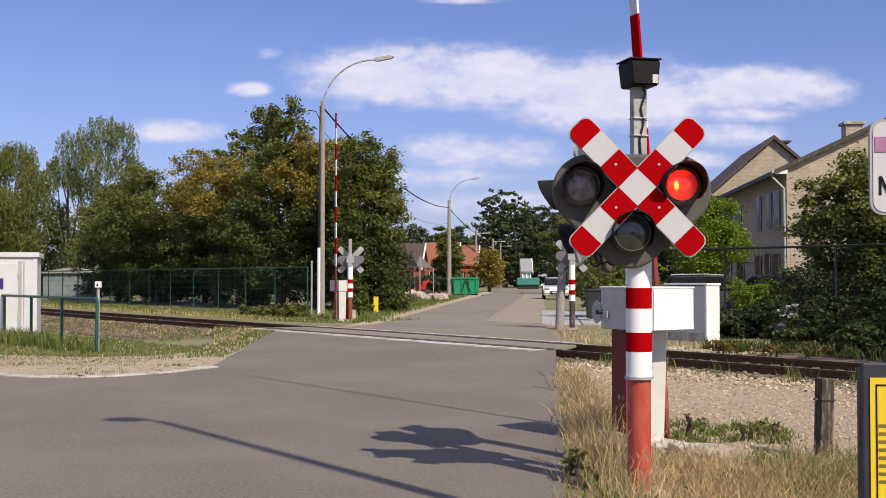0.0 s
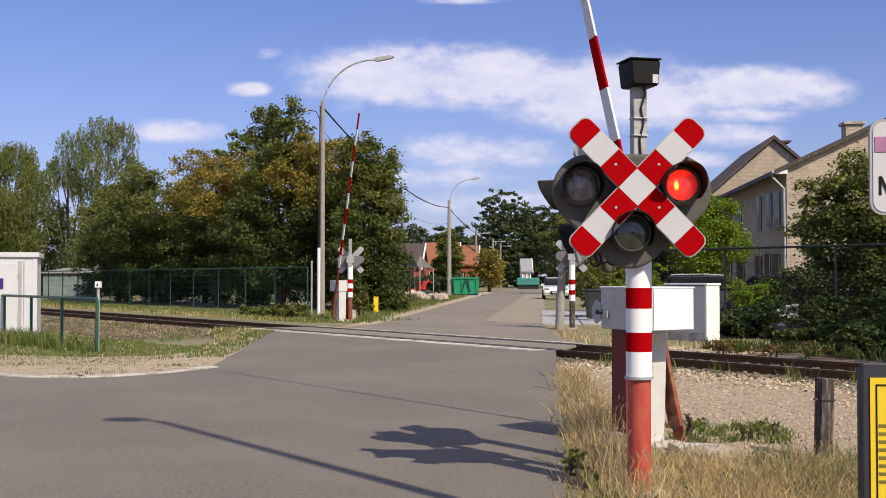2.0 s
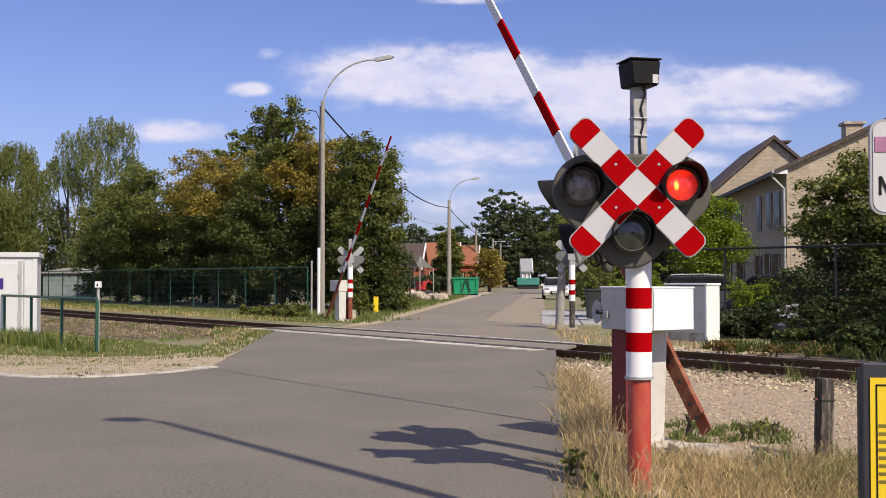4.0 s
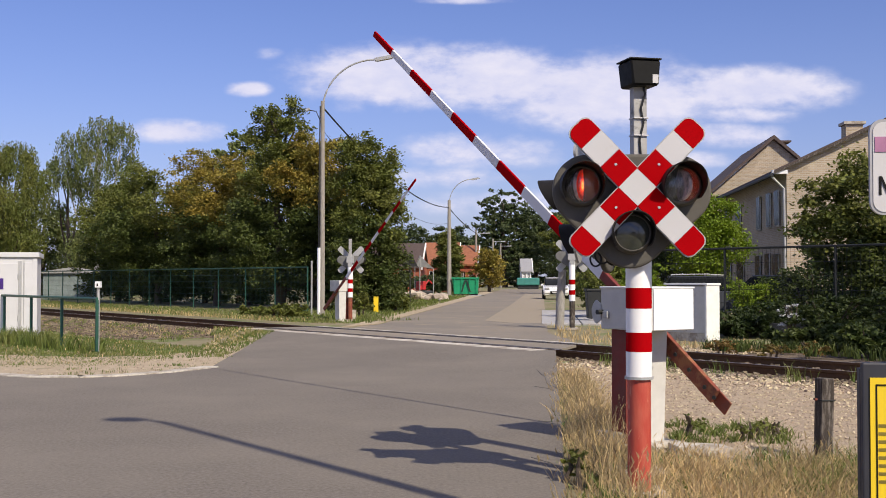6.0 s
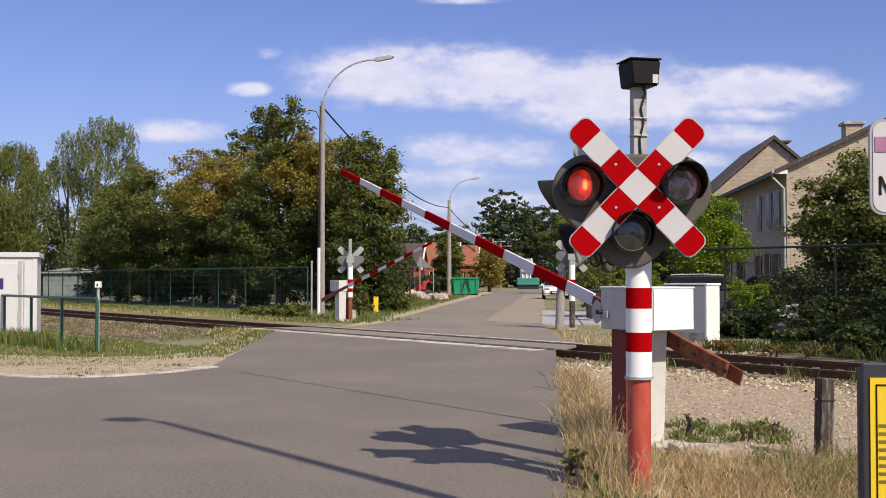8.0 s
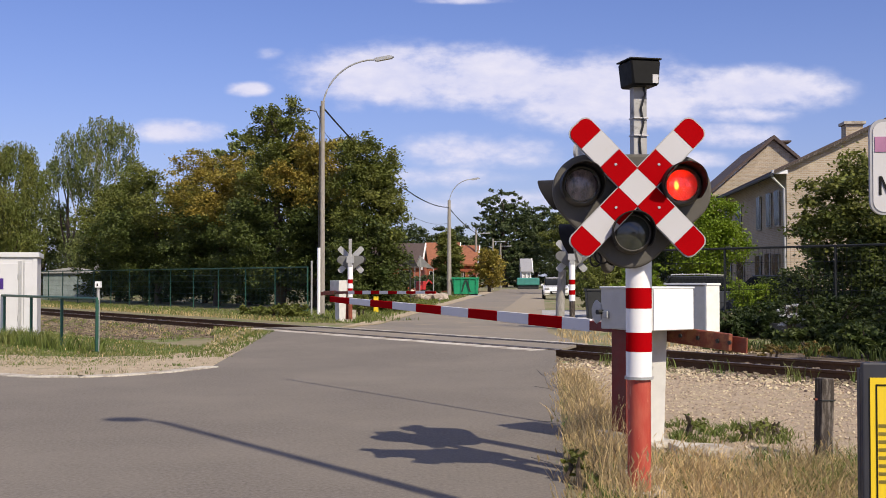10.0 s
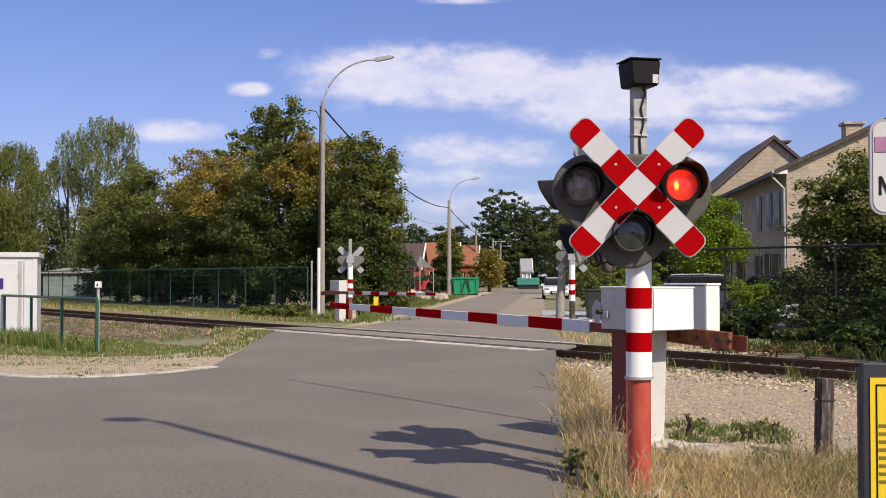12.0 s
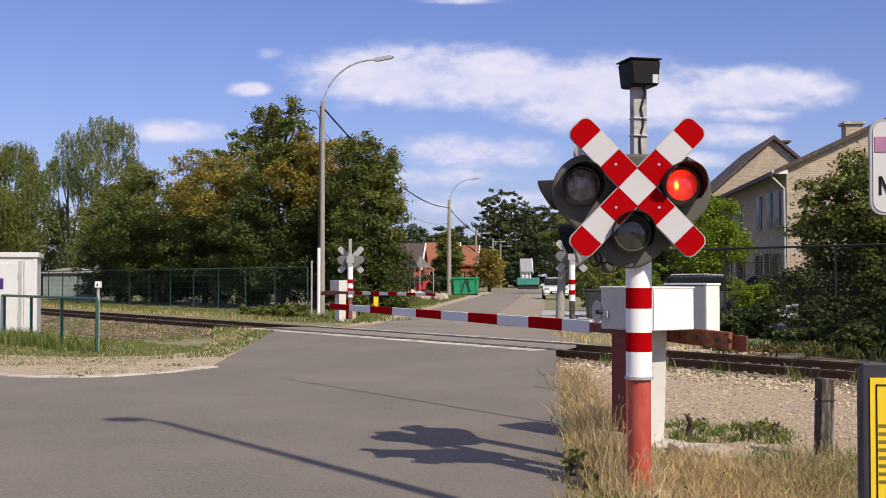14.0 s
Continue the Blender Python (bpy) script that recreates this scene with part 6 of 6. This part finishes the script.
def small_house(x, y, w, e, rise, depth, label, wall="brick_red", roof="orange_tile", turn=0.0):
    """Street house with its roof slope to the street and a white verge board."""
    t = thing("brick_house", pose(x, y, 0, 0, 0, turn), label, "house")
    part("wall", wall_grid(bmesh.new(), w, e, 0.0, 0.3, [(w * 0.15, w * 0.4, 1.0, 2.2), (w * 0.6, w * 0.85, 1.0, 2.2)]), M[wall], t)
    add_window(t, w * 0.15, w * 0.4, 1.0, 2.2, 0.05)
    add_window(t, w * 0.6, w * 0.85, 1.0, 2.2, 0.05)
    gable = [(0.0, 0.0), (depth, 0.0), (depth, e), (depth / 2, e + rise), (0.0, e)]
    for xx in (0.0, w - 0.3):
        g = part("gable_wall", prism(bmesh.new(), gable, 0.31, 0.6), M[wall], t)
        g.matrix_basis = Matrix.Translation((xx + 0.6, 0.31, 0)) @ pose(0, 0, 0, 0, 0, 90)
    for k in (0, 1):
        def sy(v):
            return v if not k else depth - v
        bm = bmesh.new()
        prism(bm, [(sy(-0.3), e - 0.3 * rise / (depth / 2)), (sy(depth / 2), e + rise), (sy(depth / 2), e + rise + 0.2), (sy(-0.3), e - 0.3 * rise / (depth / 2) + 0.2)], -0.2 - w, 0.2)
        part("roof", bm, M[roof], t, at=pose(0, 0, 0, 0, 0, 90))
    bm = prism(bmesh.new(), [(-0.3, e - 0.3 * rise / (depth / 2) - 0.15), (depth / 2, e + rise - 0.1), (depth / 2, e + rise + 0.25), (-0.3, e - 0.3 * rise / (depth / 2) + 0.25)], -0.32 - w, -0.21 - w)
    part("verge_board", bm, M["white_paint"], t, at=pose(0, 0, 0, 0, 0, 90))
    return t


def car(m, paint, label, estate=False):
    """Small hatchback: shaped body, glasshouse, wheels, lights. Front faces -y."""
    t = thing("car", m, label, "car", "parked cars")
    w = 0.86
    lower = [(-2.0, 0.35), (-2.02, 0.62), (-1.9, 0.78), (-1.05, 0.93), (1.75, 0.97), (2.0, 0.85), (2.02, 0.4), (1.9, 0.24), (-1.85, 0.24)]
    bm = bmesh.new()
    prism(bm, lower, -w, w)
    bmesh.ops.bevel(bm, geom=bm.edges[:], offset=0.07, segments=3, affect="EDGES")
    turn = pose(0, 0, 0, 0, 0, 90)
    part("body", bm, M[paint], t, smooth=True, at=turn)
    bm = bmesh.new()
    prism(bm, [(-1.0, 0.92), (-0.35, 1.42), (1.3 if not estate else 1.7, 1.45), (1.85, 0.94)], -w * 0.86, w * 0.86)
    bmesh.ops.bevel(bm, geom=bm.edges[:], offset=0.06, segments=3, affect="EDGES")
    part("glasshouse", bm, M["window_glass"], t, smooth=True, at=turn)
    bm = boxed(-0.32, 1.3 if not estate else 1.68, -w * 0.8, w * 0.8, 1.425, 1.475, 0.02)
    part("roof", bm, M[paint], t, smooth=True, at=turn)
    for x in (-0.62, 0.62):
        part("headlight", boxed(x - 0.16, x + 0.16, -2.03, -1.9, 0.64, 0.78, 0.03), M["grey_metal"], t)
        part("mirror", boxed(x * 1.5 - 0.08, x * 1.5 + 0.08, -0.75, -0.62, 0.92, 1.04, 0.02), M[paint], t)
    part("grille", boxed(-0.4, 0.4, -2.045, -1.98, 0.36, 0.56, 0.02), M["black"], t)
    part("number_plate", boxed(-0.26, 0.26, -2.06, -2.046, 0.42, 0.52), M["white"], t)
    for x in (-0.8, 0.8):
        for y in (-1.25, 1.3):
            wh = part("wheel", tubed([(x - 0.1, y, 0.31), (x + 0.1, y, 0.31)], 0.31, 20), M["tyre"], t)
            part("rim", tubed([(x - 0.105, y, 0.31), (x + 0.105, y, 0.31)], 0.19, 14), M["grey_metal"], wh)
    if estate:
        for x in (-0.62, 0.62):
            part("roof_rail", tubed([(x, -0.2, 1.5), (x, 0.4, 1.54), (x, 1.5, 1.52)], 0.022, 6), M["grey_metal"], t)
    return t


def street_clutter():
    t = thing("skip_container", pose(0.78, 94.7, 0, 0, 0, -4), "green steel skip standing by the street", "skip")
    bm = bmesh.new()
    vs = [bm.verts.new(v) for v in ((0.12, 0, 0.12), (2.1, 0, 0.12), (2.2, 0, 1.42), (0, 0, 1.42), (0.12, 1.6, 0.12), (2.1, 1.6, 0.12), (2.2, 1.6, 1.42), (0, 1.6, 1.42))]
    for q in ((0, 1, 2, 3), (5, 4, 7, 6), (4, 0, 3, 7), (1, 5, 6, 2), (0, 4, 5, 1)):
        bm.faces.new([vs[i] for i in q])
    body = part("body", bm, M["skip_green"], t)
    body.modifiers.new("wall", "SOLIDIFY").thickness = 0.05
    for x in (0.15, 0.75, 1.4, 1.95):
        part("rib", boxed(x, x + 0.09, -0.08, 0.0, 0.16, 1.36), M["skip_green"], t)
    part("rim", boxed(-0.06, 2.26, -0.1, 0.02, 1.38, 1.5, 0.01), M["skip_green"], t)
    part("lifting_arm", prism(bmesh.new(), [(0.75, 0.3), (0.85, 0.3), (1.15, 1.3), (1.05, 1.3)], -0.12, -0.085), M["dark_metal"], t)
    part("lifting_arm", prism(bmesh.new(), [(1.45, 0.3), (1.55, 0.3), (1.25, 1.3), (1.15, 1.3)], -0.12, -0.085), M["dark_metal"], t)
    part("skid", boxed(0.1, 2.1, 0.1, 0.3, 0.0, 0.12), M["dark_metal"], t)
    part("skid", boxed(0.1, 2.1, 1.2, 1.4, 0.0, 0.12), M["dark_metal"], t)
    sheet("skip_pad", [(0.2, 92.5), (3.4, 92.5), (3.6, 98), (0.2, 98)], 0.0, M["slab"], 0.04, follow=False, cuts=False, label="pale concrete pad under the skip", category="pavement")
    rng = random.Random(31)
    for i in range(26):
        x, y = -1.7 + rng.gauss(0, 1.0), 76 + rng.gauss(0, 1.2)
        s = rng.uniform(0.16, 0.5)
        bm = bmesh.new()
        bmesh.ops.create_icosphere(bm, subdivisions=1, radius=s)
        for v in bm.verts:
            v.co *= rng.uniform(0.7, 1.15)
        bm.transform(Matrix.Diagonal((1.2, 1, 0.75, 1)))
        ob = part("rubble_stone", bm, M["rubble"], at=pose(x, y, s * 0.35 + max(0, 0.25 - abs(x + 1.9) * 0.35), 0, 0, rng.uniform(0, 360)))
        tagged(ob, "pale broken rubble stone in a heap", "stone", "rubble heap")
    t = thing("small_excavator", pose(-1.75, 90, 0, 0, 0, 30), "small red excavator behind the rubble", "excavator")
    part("cab", boxed(-0.3, 0.3, -0.3, 0.3, 0.5, 1.2, 0.06), M["plastic_red"], t)
    part("track_frame", boxed(-0.8, 0.8, -0.55, 0.55, 0.0, 0.45, 0.12), M["dark_metal"], t)
    part("boom_arm", tubed([(0.3, 0, 0.8), (0.7, 0, 1.3), (1.0, 0, 1.0)], 0.07, 8), M["plastic_red"], t)
    shrub(-0.6, 104, 2.0, 1.2, 2.2, "leaf_far", "dark garden bushes before the houses", 95, 4000, 0.16)
    shrub(-3.6, 103, 1.8, 1.2, 2.0, "leaf_far", "dark garden bushes before the houses", 96, 4000, 0.16)
    t = thing("tent_roof", pose(-1.5, 88, 0), "pale stretched tarpaulin roof in a garden", "tarpaulin")
    bm = bmesh.new()
    vs = [bm.verts.new(v) for v in ((-0.3, 0, 3.2), (0.75, 0.5, 2.2), (-0.7, 0.5, 2.4), (0.2, 2, 2.3))]
    for q in ((0, 1, 2), (0, 3, 1), (0, 2, 3)):
        bm.faces.new([vs[i] for i in q])
    part("sheet", bm, M["tarp"], t).modifiers.new("cloth", "SOLIDIFY").thickness = 0.03
    part("mast", tubed([(-0.3, 0, 0), (-0.3, 0, 3.2)], 0.04, 6), M["grey_metal"], t)
    part("pole", tubed([(0.75, 0.5, 0), (0.75, 0.5, 2.2)], 0.03, 6), M["grey_metal"], t)
    part("pole", tubed([(-0.7, 0.5, 0), (-0.7, 0.5, 2.4)], 0.03, 6), M["grey_metal"], t)
    small_house(-2.0, 122, 3.4, 3.0, 2.2, 7, "small brick house with orange tiled roof", turn=-5)
    small_house(-7.5, 112, 5.2, 2.6, 2.2, 7, "low house with dark tiled roof", roof="roof_tile", turn=-5)
    small_house(1.7, 126, 1.95, 3.0, 2.0, 7, "brick house with orange roof and white verge", turn=-5)
    small_house(11.75, 168, 1.35, 2.6, 1.6, 4, "far white house at the street's end", wall="white_paint", roof="grey_box", turn=0)
    car(pose(7.85, 79, 0, 0, 0, -4), "car_white", "white hatchback parked by the street")
    car(pose(9.75, 40.5, 0.03, 0, 0, 85), "car_dark", "dark estate car with roof rails behind the fence", estate=True)
    car(pose(11.9, 38.4, 0.05, 0, 0, 70), "car_dark", "dark car parked by the brick house")
    t = thing("teal_lorry_cover", pose(11.2, 150, 0, 0, 0, -4), "teal covered trailer parked far down the street", "trailer")
    part("cover", boxed(-1.4, 1.6, 0, 2.5, 0.5, 1.5, 0.15), M["teal"], t)
    part("chassis", boxed(-1.3, 1.5, 0.2, 2.3, 0.0, 0.5, 0.05), M["dark_metal"], t)
    t = thing("wheeled_bin", pose(5.05, 37.5, 0), "dark wheeled waste bin beside the hedge", "bin")
    part("body", boxed(-0.28, 0.28, 0, 0.6, 0.08, 1.0, 0.03, taper=0.8), M["dark_metal"], t)
    part("lid", boxed(-0.3, 0.3, -0.03, 0.64, 1.0, 1.07, 0.02), M["dark_metal"], t)


M["rubble"] = mat("rubble_stone", (0.44, 0.37, 0.30), 0.95, scale=4, bump=1.0, random_object=0.3)


def fence_wall():
    t = thing("low_wall", Matrix.Translation(on_track(2, 22.9)) @ pose(0, 0, 0, 0, 0, TRACK_TURN), "low grey concrete wall under the garden fence", "wall")
    for i in range(8):
        part("wall_panel", boxed(2.2 * i + 0.01, 2.2 * i + 2.19, -0.06, 0.06, -0.1, 0.34, 0.01), M["fence_concrete"], t)


M["fence_concrete"] = mat("weathered_concrete", (0.24, 0.23, 0.21), 0.9, scale=5, bump=0.5, stain=(0.12, 0.13, 0.10), stain_scale=2)
fence_wall()
hut()
railing()
mesh_fence("railway_fence", 40.3, 100, 23.3, 1.9, 2.75, M["green_metal"], "green mesh fence along the railway")
mesh_fence("garden_fence", 6.0, 22.5, 23.6, 2.22, 3.3, M["dark_metal"], "dark mesh fence before the gardens")
poles()
cabinet()
signs()
brick_house()
street_clutter()
concrete_remains()
vegetation()
sleepers()


# ---- what moves ----
def motions():
    near = [(0, 84.6), (1.1, 84.4), (1.3, 82.0), (1.5, 77.9), (2, 73.1), (2.5, 68.3), (3, 63.2), (5.3, 42.3), (5.5, 40.3), (6, 35.7), (6.5, 31.6), (7, 27.2), (7.5, 22.6), (8, 18.0), (8.2, 16.3), (9.6, 3.6), (10.0, 1.9), (10.5, 1.4), (14, 1.0)]
    far = [(0, 90.0), (1.0, 89.5), (1.5, 80), (2, 75), (3, 64.6), (5.3, 41), (5.5, 39), (6, 34.6), (6.5, 29.8), (7, 24.6), (7.5, 19.6), (8, 14.6), (8.2, 12.7), (9.5, 2.0), (10, 0.6), (10.5, 0.3), (14, 0.0)]
    walk(near_boom, [(t, pose(0, 0, 0.946, 0, -a)) for t, a in near])
    walk(far_boom, [(t, pose(0, 0, 0.946, 0, -a)) for t, a in far])
    # turning the added discs imitates the lamps going on and off
    for ob, name, own in ((LEFT_GLOW, "left", True), (RIGHT_GLOW, "right", False)):
        x, z = LAMPS[name]
        at = [pose(x, -0.212, z, 0, 0, a) for a in (0, 60, 120, 180)]
        if not own:
            at = at[::-1]
        rows = [(0.0, at[3])]
        for k in range(15):
            c = 0.63 + 0.915 * k
            for t, i in ((c - 0.2, 3), (c - 0.167, 2), (c - 0.133, 1), (c - 0.1, 0), (c + 0.1, 0), (c + 0.133, 1), (c + 0.167, 2), (c + 0.2, 3)):
                if 0 < t < CLIP - 0.05:
                    rows.append((t, at[i]))
        rows.append((CLIP, at[3]))
        walk(ob, rows)


motions()
